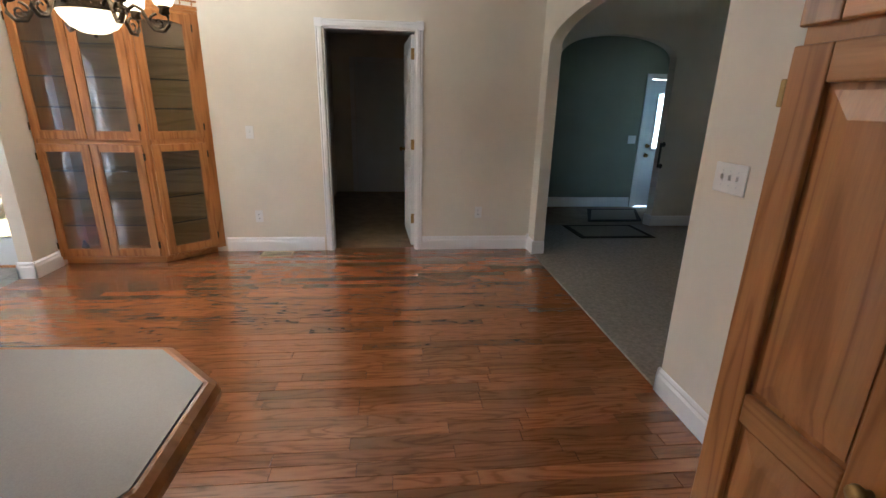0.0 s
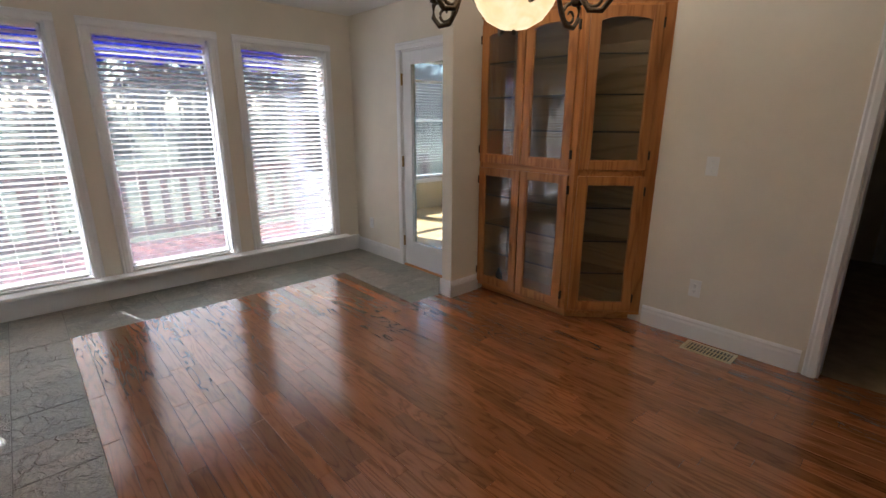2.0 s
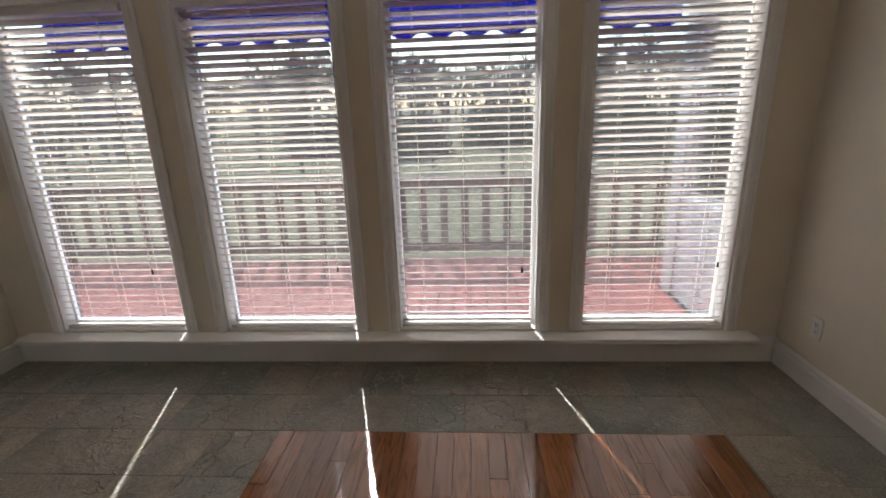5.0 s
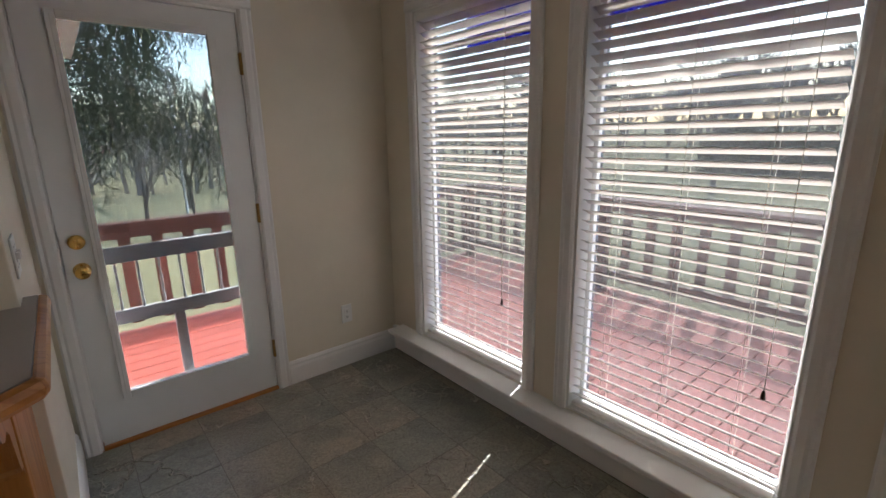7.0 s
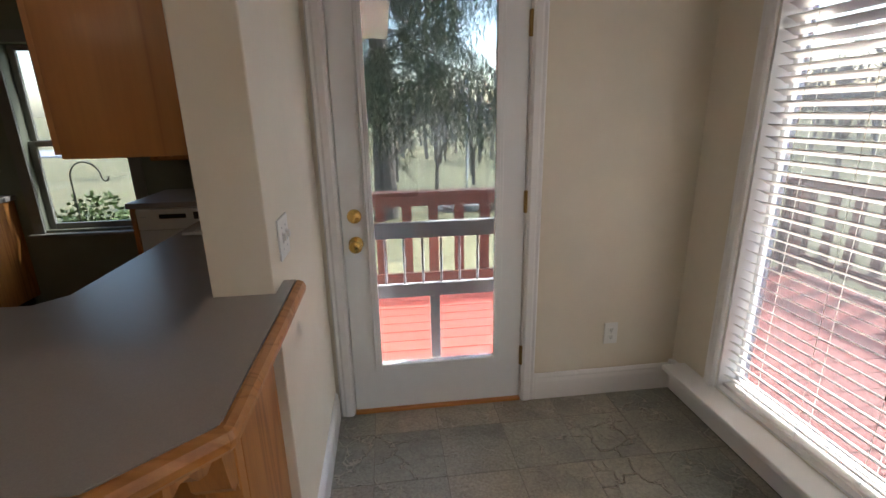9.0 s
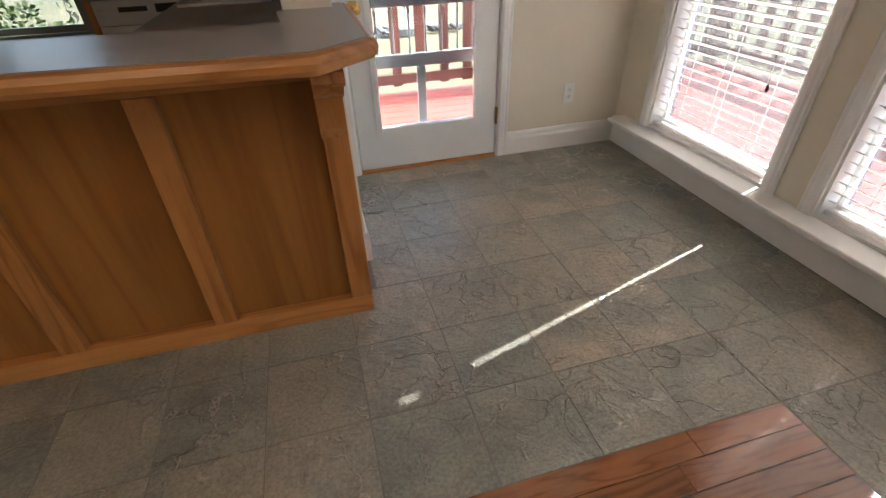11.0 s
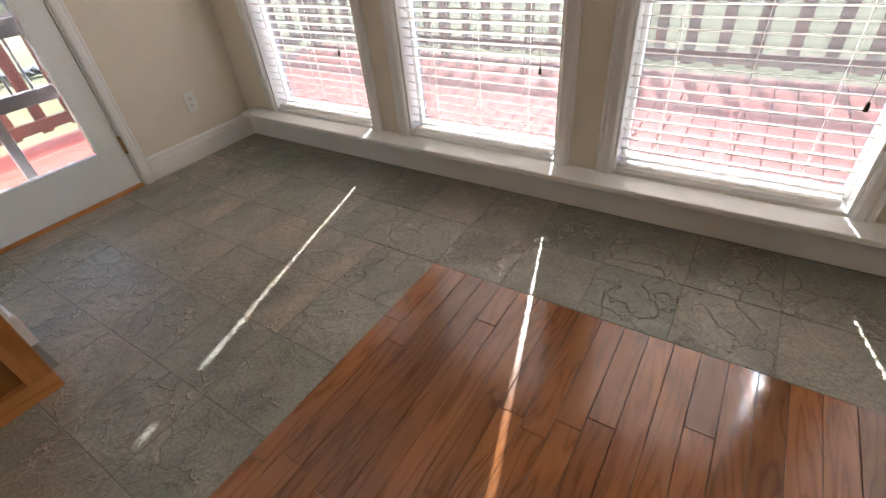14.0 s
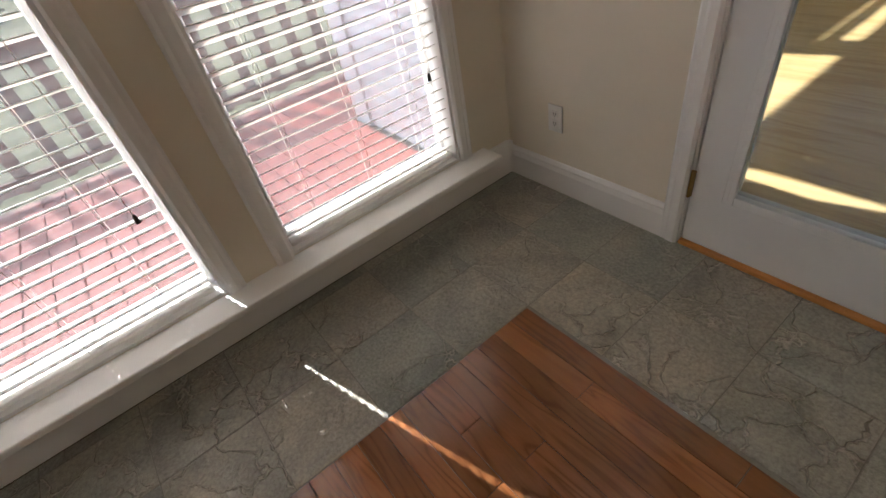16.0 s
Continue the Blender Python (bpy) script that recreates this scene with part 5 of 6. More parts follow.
def plain_window(number, axis, c, u0, u1, z0, z1, label, out):
    """A white frame with one cross rail; c: middle of the wall."""
    w = thing(f"window_{number}", (c, (u0 + u1) / 2, z0) if axis == "x" else ((u0 + u1) / 2, c, z0), label, "window", "sunroom windows", "structure")

    def bx(u_0, u_1, z_0, z_1, d):
        return boxed(c - d, c + d, u_0, u_1, z_0, z_1, bev=0.003) if axis == "x" else boxed(u_0, u_1, c - d, c + d, z_0, z_1, bev=0.003)

    f = 0.05
    for a in ((u0, u0 + f, z0, z1), (u1 - f, u1, z0, z1), (u0 + f, u1 - f, z0, z0 + f), (u0 + f, u1 - f, z1 - f, z1), (u0 + f, u1 - f, (z0 + z1) / 2 - 0.02, (z0 + z1) / 2 + 0.02)):
        part("window_frame", bx(*a, 0.04), TRIM, w)
    for side in (-1, 1):
        e = c + side * 0.068
        for a in ((u0 - 0.07, u0 - 0.001, z0 - 0.07, z1 + 0.07), (u1 + 0.001, u1 + 0.07, z0 - 0.07, z1 + 0.07), (u0, u1, z1 + 0.001, z1 + 0.07), (u0, u1, z0 - 0.07, z0 - 0.001)):
            bm = boxed(e - 0.008, e + 0.008, a[0], a[1], a[2], a[3], bev=0.002) if axis == "x" else boxed(a[0], a[1], e - 0.008, e + 0.008, a[2], a[3], bev=0.002)
            part("casing", bm, TRIM, w)
    for a, b in ((z0 + f - 0.004, (z0 + z1) / 2 - 0.016), ((z0 + z1) / 2 + 0.016, z1 - f + 0.004)):
        part("pane", bx(u0 + f - 0.004, u1 - f + 0.004, a, b, 0.003), GLASS, w).visible_shadow = False


plain_window(6, "y", 0.06, -1.3, -0.25, 0.75, 2.3, "white sunroom window over the deck", 1)
plain_window(7, "x", SX - 0.06, 0.35, 1.4, 0.5, 2.36, "white sunroom window", 1)
plain_window(8, "x", SX - 0.06, 1.55, 2.95, 0.5, 2.36, "wide white sunroom window", 1)
plain_window(9, "y", SY + 0.06, -1.1, 0.1, 0.75, 2.05, "white sunroom window", 1)
plain_window(10, "y", SY + 0.06, 0.3, 1.5, 0.75, 2.05, "white sunroom window", 1)
plain_window(11, "y", SY + 0.06, 1.7, 2.9, 0.75, 2.05, "white sunroom window", 1)
# siding boards and corner post of the sunroom
for k in range(9):
    z = -0.12 + k * 0.09
    bm = bmesh.new()
    vs = [bm.verts.new(p) for p in ((SX + 0.06, -0.014, z), (SX + 0.06, -0.002, z), (SX + 0.06, -0.002, z + 0.089), (SX + 0.06, -0.005, z + 0.089), (-0.165, -0.014, z), (-0.165, -0.002, z), (-0.165, -0.002, z + 0.089), (-0.165, -0.005, z + 0.089))]
    for f in ((0, 1, 2, 3), (7, 6, 5, 4), (0, 3, 7, 4), (0, 4, 5, 1), (3, 2, 6, 7)):
        bm.faces.new([vs[i] for i in f])
    structure("trim_siding_board", bm, SIDING, "white clapboard of the sunroom", "siding")
structure("trim_corner_post", boxed(SX - 0.14, SX + 0.055, -0.03, 0.0, -0.14, H, bev=0.004), SIDING, "white corner board of the sunroom", "trim")

# sunroom blinds on the west window, half open
sb = thing("window_blind", (SX + 0.05, 2.25, 0.75), "white slat blind in the sunroom window", "window blind")
part("headrail", boxed(SX + 0.02, SX + 0.07, 1.56, 2.94, 2.0, 2.045, bev=0.003), TRIM, sb)
for k in range(28):
    part("slat", boxed(SX + 0.025, SX + 0.065, 1.57, 2.93, 0.78 + k * 0.043, 0.783 + k * 0.043), SLAT, sb)

# ---- awning, eaves ----
aw = thing("awning", (-0.3, -2.45, 2.2), "rolled blue canvas awning with a scalloped valance", "awning")
part("cassette", tube(bmesh.new(), [(-0.27, -4.32, 2.27), (-0.27, -0.58, 2.27)], 0.075, 14), AWNING, aw, "rolled blue canvas", True)
part("front_bar", boxed(-0.325, -0.295, -4.32, -0.58, 2.1, 2.135, bev=0.004), SIDING, aw)
bm = bmesh.new()
n, y0, y1 = 216, -4.3, -0.6
for layer, x in ((0, -0.312), (1, -0.308)):
    tops = [bm.verts.new((x, y0 + (y1 - y0) * i / n, 2.099)) for i in range(n + 1)]
    lows = [bm.verts.new((x + 0.004 * math.sin(i * 0.7), y0 + (y1 - y0) * i / n, 1.93 - 0.045 * abs(math.sin(math.pi * i / 12)))) for i in range(n + 1)]
    for i in range(n):
        f = (tops[i], tops[i + 1], lows[i + 1], lows[i])
        bm.faces.new(f if layer else f[::-1])
part("valance", bm, AWNING, aw, "blue scalloped valance")
for y in (-4.2, -2.45, -0.7):
    part("bracket", boxed(-0.3, -0.161, y - 0.02, y + 0.02, 2.2, 2.34, bev=0.005), SIDING, aw)

structure("roof_eave", boxed(1.4, 1.8, -6.95, YS - 0.14, 2.06, 2.26, bev=0.01), SIDING, "white boxed eave of the kitchen wing", "eave")
structure("roof_slab", boxed(-0.5, 10.6, -7.0, 4.0, 3.02, 3.2), SIDING, "plain roof slab over the house", "roof")
structure("wall_house_south", boxed(-0.16, 1.8, YS - 0.158, YS - 0.141, 2.1, 3.0), SIDING, "white siding above the deck door", "wall")

# ---- deck ----
DZ = -0.12
RX, RY = -2.55, -6.65


def railing(name, a, b, label):
    """A stained rail with flat balusters from plan point a to b."""
    a, b = Vector((*a, 0)), Vector((*b, 0))
    ln = (b - a).length
    way = (b - a) / ln
    yaw = math.degrees(math.atan2(way.y, way.x))
    m = pose(a.x, a.y, 0, 0, 0, yaw)
    r = thing(name, tuple((a + b) / 2 + Vector((0, 0, DZ))), label, "railing", "deck railings")
    part("top_rail", placed(m, 0, ln, -0.07, 0.07, 0.765, 0.805, bev=0.006), RAILX, r)
    part("upper_rail", placed(m, 0, ln, -0.02, 0.018, 0.675, 0.764, bev=0.004), RAILX, r)
    part("lower_rail", placed(m, 0, ln, -0.02, 0.018, -0.03, 0.06, bev=0.004), RAILX, r)
    n = int(ln / 0.235)
    for k in range(n + 1):
        u = 0.05 + k * (ln - 0.1) / n
        part("baluster", placed(m, u - 0.043, u + 0.043, 0.019, 0.055, -0.06, 0.74, bev=0.003), RAIL, r)
    posts = max(2, int(ln / 1.9) + 1)
    for k in range(posts):
        u = 0.045 + k * (ln - 0.09) / (posts - 1)
        part("post", placed(m, u - 0.045, u + 0.045, -0.115, -0.021, DZ, 0.764, bev=0.005), RAIL, r)


RAILX = wood("brown_rail_stain_across", (0.11, 0.042, 0.03), (0.165, 0.068, 0.048), (0.2, 0.088, 0.064), "x", 0.6, tone=0.15)
railing("deck_railing", (RX, RY), (RX, 3.2), "brown-stained wooden deck railing facing the lawn")
railing("deck_railing", (3.0, RY), (RX + 0.06, RY), "brown-stained wooden deck railing past the door")
structure("deck_skirt", boxed(RX - 0.1, RX - 0.06, RY - 0.1, 3.2, -0.9, DZ - 0.04), RAIL, "stained deck skirt board", "deck")

# ---- ground and distance ----
def lawn():
    m, nt, b = material("winter_lawn")
    v = mapped(nt)
    c1 = ramp(nt, noised(nt, v, 0.12, 5, 0.6), [(0.3, (0.17, 0.165, 0.075)), (0.55, (0.26, 0.235, 0.12)), (0.75, (0.32, 0.275, 0.16))])
    c2 = ramp(nt, noised(nt, v, 9, 5, 0.7), [(0.3, (0.6, 0.6, 0.6)), (0.7, (1.3, 1.3, 1.25))])
    nt.links.new(mixed(nt, c1, c2, 1.0, "MULTIPLY"), b.inputs["Base Color"])
    b.inputs["Roughness"].default_value = 0.95
    bumped(nt, b, noised(nt, v, 30, 4, 0.7), 0.6, 0.05)
    return m


def ground_z(x, y):
    """Height of the lawn: flat round the house, a low hill to the west, a dip past the spruce."""
    d = math.hypot(x, y)
    z = -0.9 + (0 if d < 25 else 0.02 * (d - 25) if x < 0 else 0.006 * (d - 25)) + (noise.noise((x * 0.02, y * 0.02, 0)) * min(3.0, max(0.0, (d - 25) * 0.03)))
    dip = min(1.0, max(0.0, (-y - 13) / 45)) * min(1.0, max(0.0, (7 - x) / 5)) * min(1.0, max(0.0, (-y - abs(x) * 0.6) / 10))
    return z - 3.6 * dip * min(1.0, max(0.0, (300 - d) / 150))


me = bpy.data.meshes.new("ground")
N, R = 120, 700.0
gv, gf = [], []
for i in range(N + 1):
    for j in range(N + 1):
        fx, fy = i / N * 2 - 1, j / N * 2 - 1
        x, y = R * fx * abs(fx) ** 1.2, R * fy * abs(fy) ** 1.2
        gv.append((x, y, ground_z(x, y)))
for i in range(N):
    for j in range(N):
        a = i * (N + 1) + j
        gf.append((a, a + N + 1, a + N + 2, a + 1))
me.from_pydata(gv, [], gf)
for p in me.polygons:
    p.use_smooth = True
me.materials.append(lawn())
tagged(new("ground", me), "pale winter lawn rolling to a low hill", "lawn", kind="structure")
structure("road", boxed(7, 90, -42, -35, -1.2, -0.72), plain("pale_road", (0.42, 0.42, 0.42), 0.9), "pale concrete road across the lawn", "road")

BARK = plain("grey_bark", (0.12, 0.1, 0.085), 0.9, grain=14, var=0.4, bump=0.8)
NEEDLE = plain("spruce_needles", (0.06, 0.07, 0.034), 0.9, grain=3, var=0.5, bump=0.0, Specular_IOR_Level=0.15)
LEAF = plain("shrub_leaves", (0.08, 0.13, 0.035), 0.7, grain=4, var=0.5, bump=0.0)
# twig colour is lightened to carry the haze of distance
TWIG = plain("hazed_twigs", (0.27, 0.235, 0.215), 0.9, grain=2, var=0.3, bump=0.0)


def rods(segments, sides=4):
    """Many thin tapered rods as plain lists."""
    verts, faces = [], []
    for p, q, r0, r1 in segments:
        way = (q - p)
        if way.length < 1e-5:
            continue
        way.normalize()
        s = way.orthogonal().normalized()
        t = way.cross(s)
        k = len(verts)
        for c, r in ((p, r0), (q, r1)):
            for i in range(sides):
                a = 2 * math.pi * i / sides
                verts.append(c + r * (math.cos(a) * s + math.sin(a) * t))
        for i in range(sides):
            j = (i + 1) % sides
            faces.append((k + i, k + j, k + sides + j, k + sides + i))
    return verts, faces


def branching(rng, base, height, depth, spread=0.55):
    """Segments of a bare tree."""
    out = []

    def grow(p, way, ln, r, level):
        q = p + way * ln
        out.append((p, q, r, r * 0.72))
        if level == 0:
            return
        for k in range(3 if level > 1 else 4):
            side = Vector((rng.uniform(-1, 1), rng.uniform(-1, 1), rng.uniform(-0.25, 0.6)))
            w = (way + side * spread * 1.5).normalized()
            grow(p + way * ln * rng.uniform(0.55, 1.0), w, ln * rng.uniform(0.55, 0.8), r * 0.58, level - 1)

    grow(Vector(base), Vector((rng.uniform(-0.06, 0.06), rng.uniform(-0.06, 0.06), 1)).normalized(), height * 0.3, height * 0.018, depth)
    return out


def from_lists(name, verts, faces, mat):
    m = bpy.data.meshes.new(name)
    m.from_pydata([tuple(v) for v in verts], [], faces)
    m.materials.append(mat)
    return m


def bare_tree(x, y, h, seed, depth=5):
    rng = random.Random(seed)
    segs = branching(rng, (0, 0, 0), h, depth)
    big = [s for s in segs if s[2] > h * 0.009]
    small = [s for s in segs if s[2] <= h * 0.009]
    t = thing("bare_tree", (x, y, ground_z(x, y) - 0.05), "leafless grey-barked tree on the lawn", "tree", "bare lawn trees")
    for nm, ss, mt, sd in (("trunk", big, BARK, 7), ("crown", small, TWIG, 3)):
        o = new(nm, from_lists(nm, *rods(ss, sd), mt))
        o.parent = t
    return t


trees = [bare_tree(-0.4, -20, 4.6, 3), bare_tree(1.55, -18.4, 4.4, 9)]
rng = random.Random(5)
spots = [(-2.5, -23.5, 1.0), (0.9, -27, 1.1), (3.2, -21, 1.0), (-3.6, -30, 1.1), (-7.5, -21, 1.2), (-13, -16, 1.3), (-17, -9, 1.4), (-19, -3.5, 1.2), (-16, -0.5, 1.15), (-21, 3.5, 1.3), (-14, 5.0, 1.1), (6.5, -17, 1.2), (9.5, -24, 1.3), (-24, -14, 1.5)]
for k, (x, y, s) in enumerate(spots):
    c = copy_thing(trees[k % 2], pose(x, y, ground_z(x, y) - 0.05, 0, 0, rng.uniform(0, 360)) @ Matrix.Diagonal((s, s, s * 1.25, 1)))


def spruce(x, y, h, spread, seed, low):
    """A drooping evergreen: limbs with hanging sprays of needle sprigs."""
    rng = random.Random(seed)
    t = thing("spruce_tree", (x, y, -0.95), "large dark drooping spruce behind the deck", "tree")
    o = new("trunk", from_lists("trunk", *rods([(Vector((0, 0, 0)), Vector((0, 0, h)), 0.28, 0.04)], 10), BARK))
    o.parent = t
    limbs, verts, faces = [], [], []
    for k in range(120):
        f = rng.random()
        z = low + 0.9 + f * (h - low - 0.9)
        ln = spread * (1 - f) ** 0.7 * rng.uniform(0.65, 1.0) + 0.3
        a = rng.uniform(0, 2 * math.pi)
        d = Vector((math.cos(a), math.sin(a), 0))
        prev = Vector((0, 0, z))
        for i in range(1, 9):
            u = i / 8
            cur = Vector((0, 0, z)) + d * ln * u + Vector((0, 0, 0.25 * ln * u - 0.5 * ln * u * u))
            limbs.append((prev, cur, 0.035 * (1.05 - u), 0.035 * (1 - u) + 0.003))
            if i > 1:
                for s in range(26):
                    p = prev.lerp(cur, rng.random()) + Vector((rng.uniform(-0.3, 0.3), rng.uniform(-0.3, 0.3), 0))
                    drop = rng.uniform(0.25, 0.8) * (0.6 + 0.6 * u)
                    n = max(3, int(drop / 0.08))
                    for q in range(n):
                        c = p + Vector((rng.gauss(0, 0.035), rng.gauss(0, 0.035), -drop * q / n))
                        w = Vector((rng.uniform(-1, 1), rng.uniform(-1, 1), rng.uniform(-1.6, -0.3))).normalized() * rng.uniform(0.06, 0.15)
                        side = w.cross(Vector((rng.uniform(-1, 1), rng.uniform(-1, 1), 0.3))).normalized() * 0.013
                        b = len(verts)
                        verts += [c - side, c + side, c + w + side * 0.3, c + w - side * 0.3]
                        faces.append((b, b + 1, b + 2, b + 3))
            prev = cur
    o = new("limbs", from_lists("limbs", *rods(limbs, 4), BARK))
    o.parent = t
    o = new("crown", from_lists("crown", verts, faces, NEEDLE))
    o.parent = t


spruce(1.5, -13.6, 13.0, 4.3, 4, 1.75)


def shrub(name, x, y, z, rx, ry, rz, count, size, mat, label, seed):
    rng = random.Random(seed)
    t = thing(name, (x, y, z), label, "shrub")
    verts, faces, stems = [], [], []
    for k in range(count):
        while True:
            p = Vector((rng.uniform(-1, 1), rng.uniform(-1, 1), rng.uniform(0, 1)))
            if 0.25 < p.length < 1 + 0.18 * math.sin(7 * p.x + seed) * math.cos(5 * p.y):
                break
        c = Vector((p.x * rx, p.y * ry, p.z * rz))
        w = Vector((rng.uniform(-1, 1), rng.uniform(-1, 1), rng.uniform(-0.4, 1))).normalized() * size
        s = w.orthogonal().normalized() * size * 0.35
        b = len(verts)
        verts += [c, c + w * 0.5 + s, c + w, c + w * 0.5 - s]
        faces.append((b, b + 1, b + 2, b + 3))
        if k % 40 == 0:
            stems.append((Vector((p.x * 0.1, p.y * 0.1, 0)), c, 0.008, 0.003))
    o = new("leaves", from_lists("leaves", verts, faces, mat))
    o.parent = t
    o = new("stems", from_lists("stems", *rods(stems, 4), BARK))
    o.parent = t


shrub("shrub", 4.4, -7.65, -0.95, 1.0, 0.45, 1.68, 7000, 0.06, LEAF, "leafy green shrub below the kitchen window", 2)
for k, (x, y, r) in enumerate(((-26, -6.0, 3.2), (-29, -11.0, 3.5), (-24, 6.5, 2.6), (-33, 0.5, 3.0))):
    shrub("evergreen_shrub", x, y, -0.95, r, r, 2.4 + 0.3 * k, 2600, 0.3, NEEDLE, "dark round evergreen at the lawn's edge", 10 + k)

# far woods
rng = random.Random(11)
segs = []
for k in range(380):
    a = rng.uniform(math.radians(125), math.radians(290))
    d = rng.uniform(46, 100)
    x, y = d * math.cos(a), d * math.sin(a)
    if -45 < y < -30 and x > 3:
        continue
    g = ground_z(x, y)
    segs += branching(rng, (x, y, g - 0.3), rng.uniform(8, 15), 4, 0.5)
o = new("far_woods", from_lists("far_woods", *rods([(p, q, max(r0, 0.07), max(r1, 0.055)) for p, q, r0, r1 in segs], 3), TWIG))
tagged(o, "bare grey winter woods on the hill", "woods", kind="stuff")

# far brick buildings, flagpole, hook
BRICK = plain("far_brick", (0.3, 0.13, 0.1), 0.9, grain=3, var=0.25)
for k, (x, y, w, h) in enumerate(((9.5, -62, 9, 4.2), (22, -70, 12, 4.6))):
    hs = thing("far_house", (x, y, -0.4), "low red-brick house across the road", "house")
    part("wall", boxed(x - w / 2, x + w / 2, y - 4, y + 4, -0.6, h - 1.3), BRICK, hs)
    bm = bmesh.new()
    vs = [bm.verts.new(p) for p in ((x - w / 2 - 0.4, y - 4.4, h - 1.3), (x + w / 2 + 0.4, y - 4.4, h - 1.3), (x + w / 2 + 0.4, y + 4.4, h - 1.3), (x - w / 2 - 0.4, y + 4.4, h - 1.3), (x - w / 2 + 1, y, h + 0.6), (x + w / 2 - 1, y, h + 0.6))]
    for f in ((0, 1, 5, 4), (2, 3, 4, 5), (1, 2, 5), (3, 0, 4), (3, 2, 1, 0)):
        bm.faces.new([vs[i] for i in f])
    part("roof", bm, plain("far_roof", (0.14, 0.13, 0.13), 0.9), hs)
    for i in range(4):
        u = x - w / 2 + (i + 0.5) * w / 4
        part("window", boxed(u - 0.6, u + 0.6, y + 4.0, y + 4.05, 0.4, 1.9), TRIM, hs)
fp2 = thing("flagpole", (-0.55, -14.2, -0.95), "thin white pole on the lawn", "pole")
part("shaft", tube(bmesh.new(), [(-0.55, -14.2, -0.95), (-0.55, -14.2, 2.0), (-0.55, -14.2, 2.6)], [0.03, 0.025, 0.015], 8), SIDING, fp2)
part("base", lathe(bmesh.new(), [(0.3, -0.95), (0.32, -0.8), (0.2, -0.74)], (-0.55, -14.2, 0), 14), GROUT, fp2)
hk = thing("shepherd_hook", (4.28, -7.2, -0.95), "thin black iron shepherd's hook by the kitchen window", "garden hook")
pts = [(4.28, -7.2, -0.95), (4.28, -7.2, 0.93)]
for k in range(13):
    a = math.pi * k / 12
    pts.append((4.15 + 0.13 * math.cos(a), -7.2, 0.95 + 0.14 * math.sin(a)))
pts += [(4.015, -7.2, 0.93), (3.99, -7.2, 0.91), (3.965, -7.2, 0.93), (3.96, -7.2, 0.96)]
part("rod", tube(bmesh.new(), pts, 0.007, 7), BLACK, hk, smooth=True)
sg = thing("garden_rocks", (-0.9, -14.6, -0.95), "row of grey stones round the pole bed", "rocks")
rng = random.Random(3)
for k in range(9):
    bm = bmesh.new()
    bmesh.ops.create_icosphere(bm, subdivisions=2, radius=0.16)
    for v in bm.verts:
        v.co *= 1 + 0.3 * noise.noise(v.co * 7 + Vector((k, 0, 0)))
        v.co.z *= 0.6
        v.co += Vector((-1.9 + k * 0.25, -14.4 + rng.uniform(-0.25, 0.25), -0.88))
    part("stone", bm, GROUT, sg)

# ---- deck boards ----
deck = thing("deck", (RX, RY, DZ), "red-painted plank deck round the house corner", "deck", "", "structure")


def slab_mesh(name, lx, ly, lz, ch, mat):
    """A board or tile with chamfered top edges; its top is at z 0, its corner at the origin."""
    v = [(0, 0, -lz), (lx, 0, -lz), (lx, ly, -lz), (0, ly, -lz), (0, 0, -ch), (lx, 0, -ch), (lx, ly, -ch), (0, ly, -ch), (ch, ch, 0), (lx - ch, ch, 0), (lx - ch, ly - ch, 0), (ch, ly - ch, 0)]
    f = [(0, 1, 5, 4), (1, 2, 6, 5), (2, 3, 7, 6), (3, 0, 4, 7), (4, 5, 9, 8), (5, 6, 10, 9), (6, 7, 11, 10), (7, 4, 8, 11), (8, 9, 10, 11), (3, 2, 1, 0)]
    m = bpy.data.meshes.new(name)
    m.from_pydata(v, [], f)
    m.materials.append(mat)
    return m


def piece(name, me, at, parent, turn=0.0):
    o = new(name, me)
    o.parent = parent
    o.location = Vector(at) - WORLD[parent]
    o.rotation_euler = (0, 0, turn)
    return o


long_board = slab_mesh("deck_board", 3.0 - RX, 0.138, 0.03, 0.003, DECK)
short_board = slab_mesh("deck_board", -0.165 - RX, 0.138, 0.03, 0.003, DECK)
mid_board = slab_mesh("deck_board", SX - 0.145 - RX, 0.138, 0.03, 0.003, DECK)
y = RY - 0.05
while y < 3.1:
    me = long_board if y + 0.14 < YS - 0.2 else short_board if y + 0.14 < -0.02 else mid_board
    piece("deck_board", me, (RX + random.uniform(-0.004, 0.004), y, DZ + random.uniform(-0.001, 0.001)), deck)
    y += 0.1445
# one solid dark sheet gives the shade seen between boards
structure("deck_bed", boxed(RX, 3.0, RY - 0.05, 3.1, DZ - 0.08, DZ - 0.032), UNDER, "dark sheet for the shade under the deck boards", "deck")

# ---- slate tiles ----
tiles = thing("floor_slate", (0.0, -2.0, 0.0), "grey-green cleft slate tiles with dark joints", "tile floor", "", "structure")
G = 0.303
XE_SLATE, WX, WY0, WY1 = 4.2, 0.68, -2.728, -0.597
made = {}


def tile(x0, x1, y0, y1):
    if x1 - x0 < 0.015 or y1 - y0 < 0.015:
        return
    key = (round(x1 - x0, 3), round(y1 - y0, 3))
    if key not in made:
        made[key] = slab_mesh("tile", key[0] - 0.003, key[1] - 0.003, 0.01, 0.0014, SLATE)
    piece("tile", made[key], (x0 + 0.002, y0 + 0.002, random.uniform(-0.0012, 0.0006)), tiles)


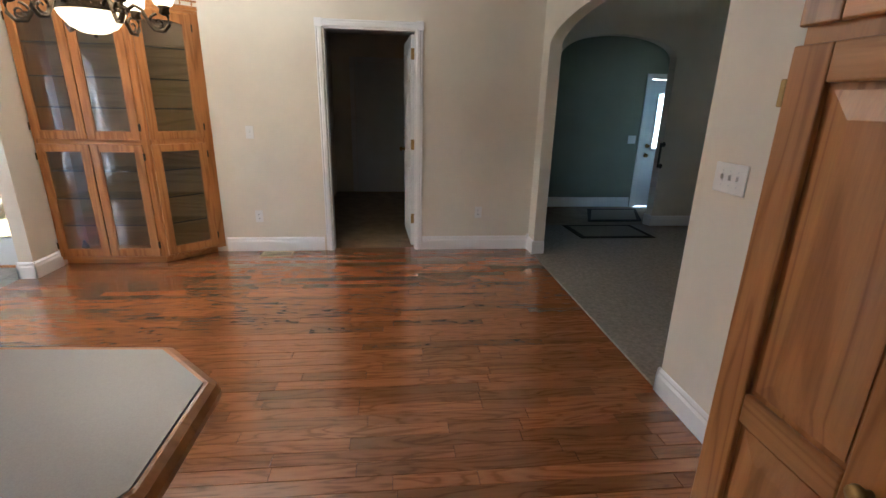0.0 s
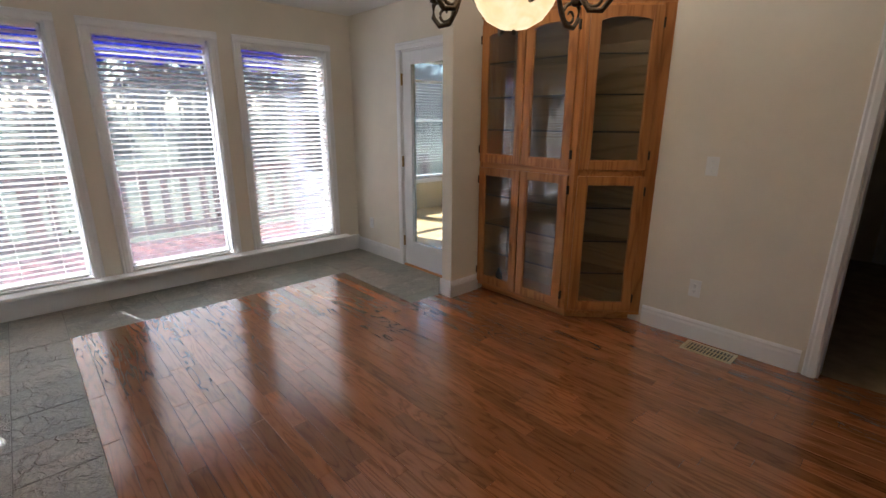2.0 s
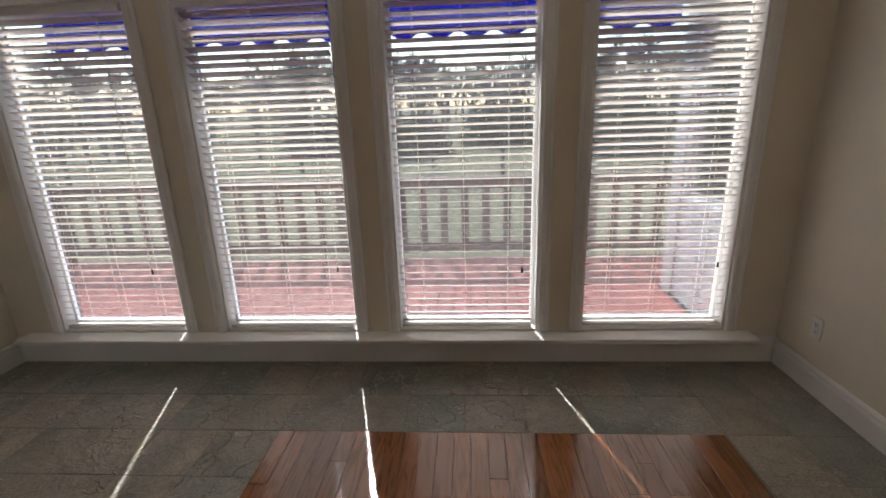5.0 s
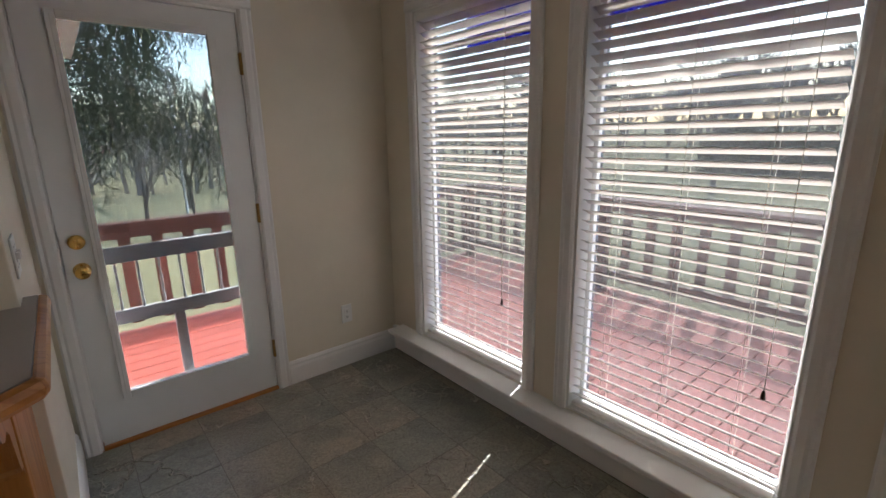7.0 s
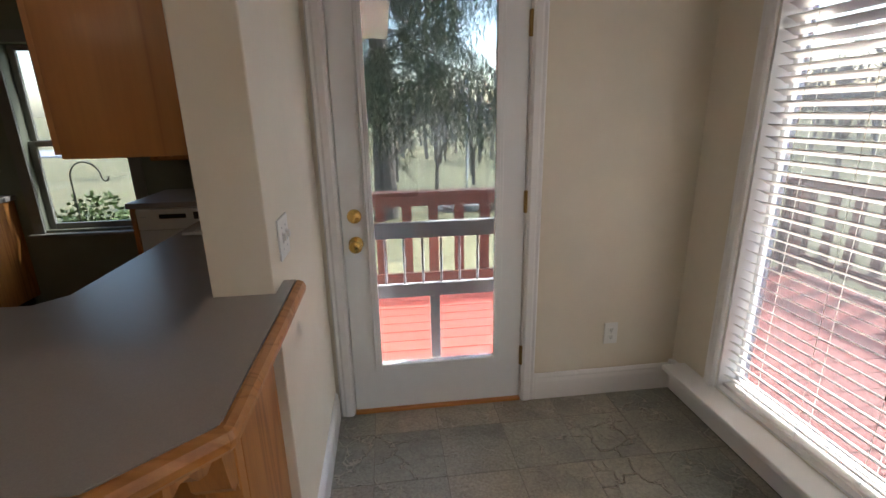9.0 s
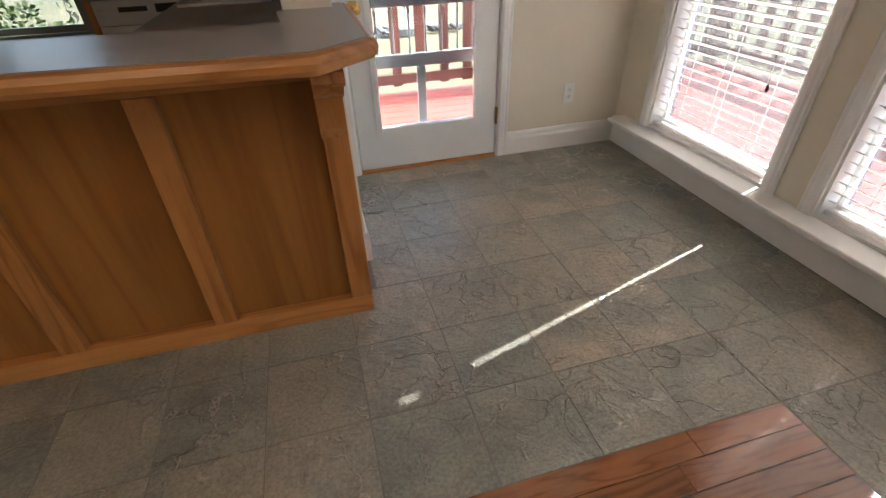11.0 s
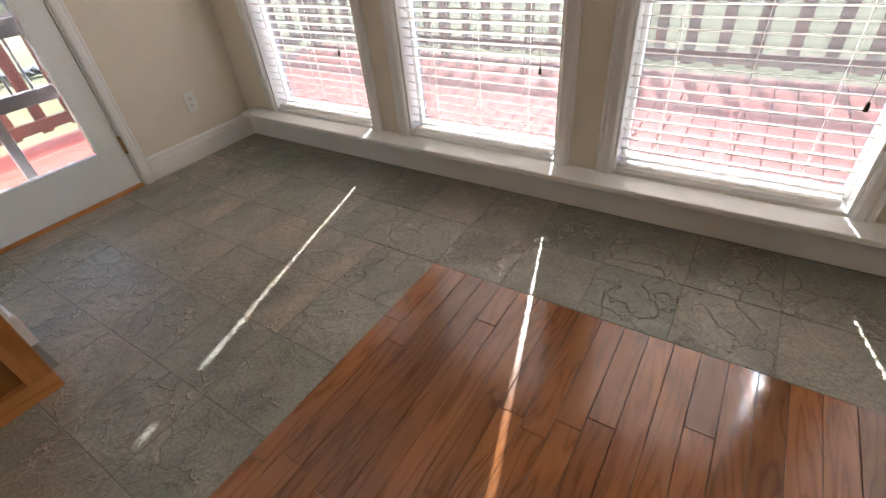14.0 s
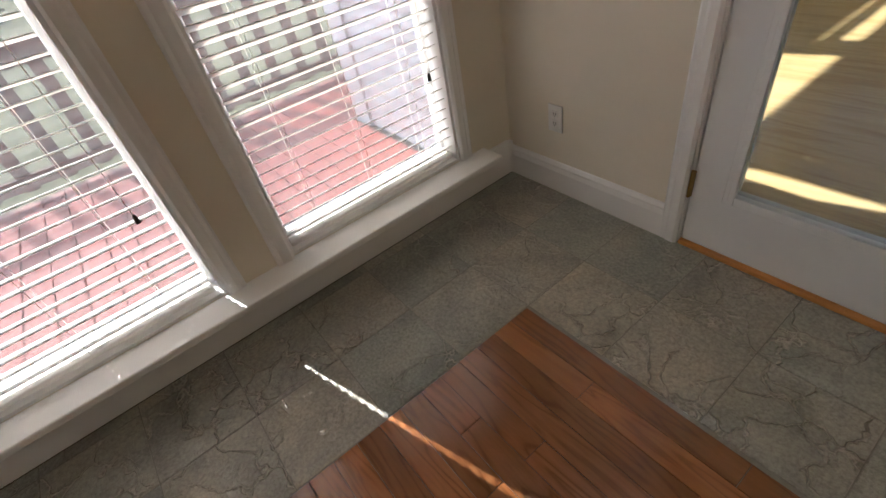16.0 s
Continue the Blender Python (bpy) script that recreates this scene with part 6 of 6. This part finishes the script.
for i in range(-1, 15):
    for j in range(-8, 10):
        x0, y0 = 0.07 + i * G, WY0 + j * G
        x1, y1 = x0 + G, y0 + G
        x0, x1 = max(x0, 0.019), min(x1, XE_SLATE)
        y0, y1 = max(y0, YS + 0.001), min(y1, -0.001)
        if x1 <= x0 or y1 <= y0:
            continue
        cx, cy = (x0 + x1) / 2, (y0 + y1) / 2
        if cx > WX and WY0 < cy < WY1:
            continue
        if cy > WY1:
            x1 = min(x1, 1.73)
        if cy < -3.56:
            x1 = min(x1, 1.772)
        if x1 > x0:
            tile(x0, x1, y0, y1)
structure("floor_grout", boxed(0.018, XE_SLATE, YS, 0.0, -0.0119, -0.0022), GROUT, "grey grout bed between the slate tiles", "floor")

# ---- oak planks ----
planks = thing("floor_oak", (3.0, -1.0, 0.0), "glossy red-brown oak plank floor", "wood floor", "", "structure")
PW = 0.078
lengths = [0.35, 0.48, 0.62, 0.78, 0.95, 1.15]
shared, rest_v, rest_f, count = {}, [], [], 0
rng = random.Random(21)


def plank(x0, x1, y0, single_piece):
    key = round(x1 - x0, 3)
    if key < 0.02:
        return
    if key not in shared:
        shared[key] = slab_mesh("plank", key - 0.0014, PW - 0.0013, 0.01, 0.0011, OAKFLOOR)
    me = shared[key]
    z = 0.0035 + rng.uniform(-0.0004, 0.0004)
    if single_piece:
        piece("plank", me, (x0, y0, z), planks)
    else:
        k = len(rest_v)
        rest_v.extend((v.co.x + x0 - 3.0, v.co.y + y0 + 1.0, v.co.z + z) for v in me.vertices)
        rest_f.extend(tuple(i + k for i in p.vertices) for p in me.polygons)


y = WY0 + 0.002
row = 0
while y < YD - 0.002:
    start = WX + 0.002 if y < WY1 - 0.03 else 1.735 if y < -0.3 else 1.86
    x = start
    first = rng.choice(lengths) * rng.uniform(0.5, 1.0)
    while x < XE - 0.001:
        ln = first if x == start else rng.choice(lengths)
        end = min(x + round(ln, 2), XE)
        if XE - end < 0.12:
            end = XE
        near = x < 2.95 and y < -0.5 and count < 300
        plank(x, end, y, near)
        count += near
        x = end
    y += PW
y = WY0 + 0.002 - PW
while y > YK:
    x = XE_SLATE if y > -4.25 else 1.94
    while x < XE - 0.001:
        end = min(x + rng.choice(lengths), XE)
        plank(x, end, y, False)
        x = end
    y -= PW
m = bpy.data.meshes.new("far_planks")
m.from_pydata(rest_v, [], rest_f)
m.materials.append(OAKFLOOR_REST)
o = new("far_planks", m)
o.parent = planks
tagged(o, "glossy oak planks of the far floor", kind="stuff")
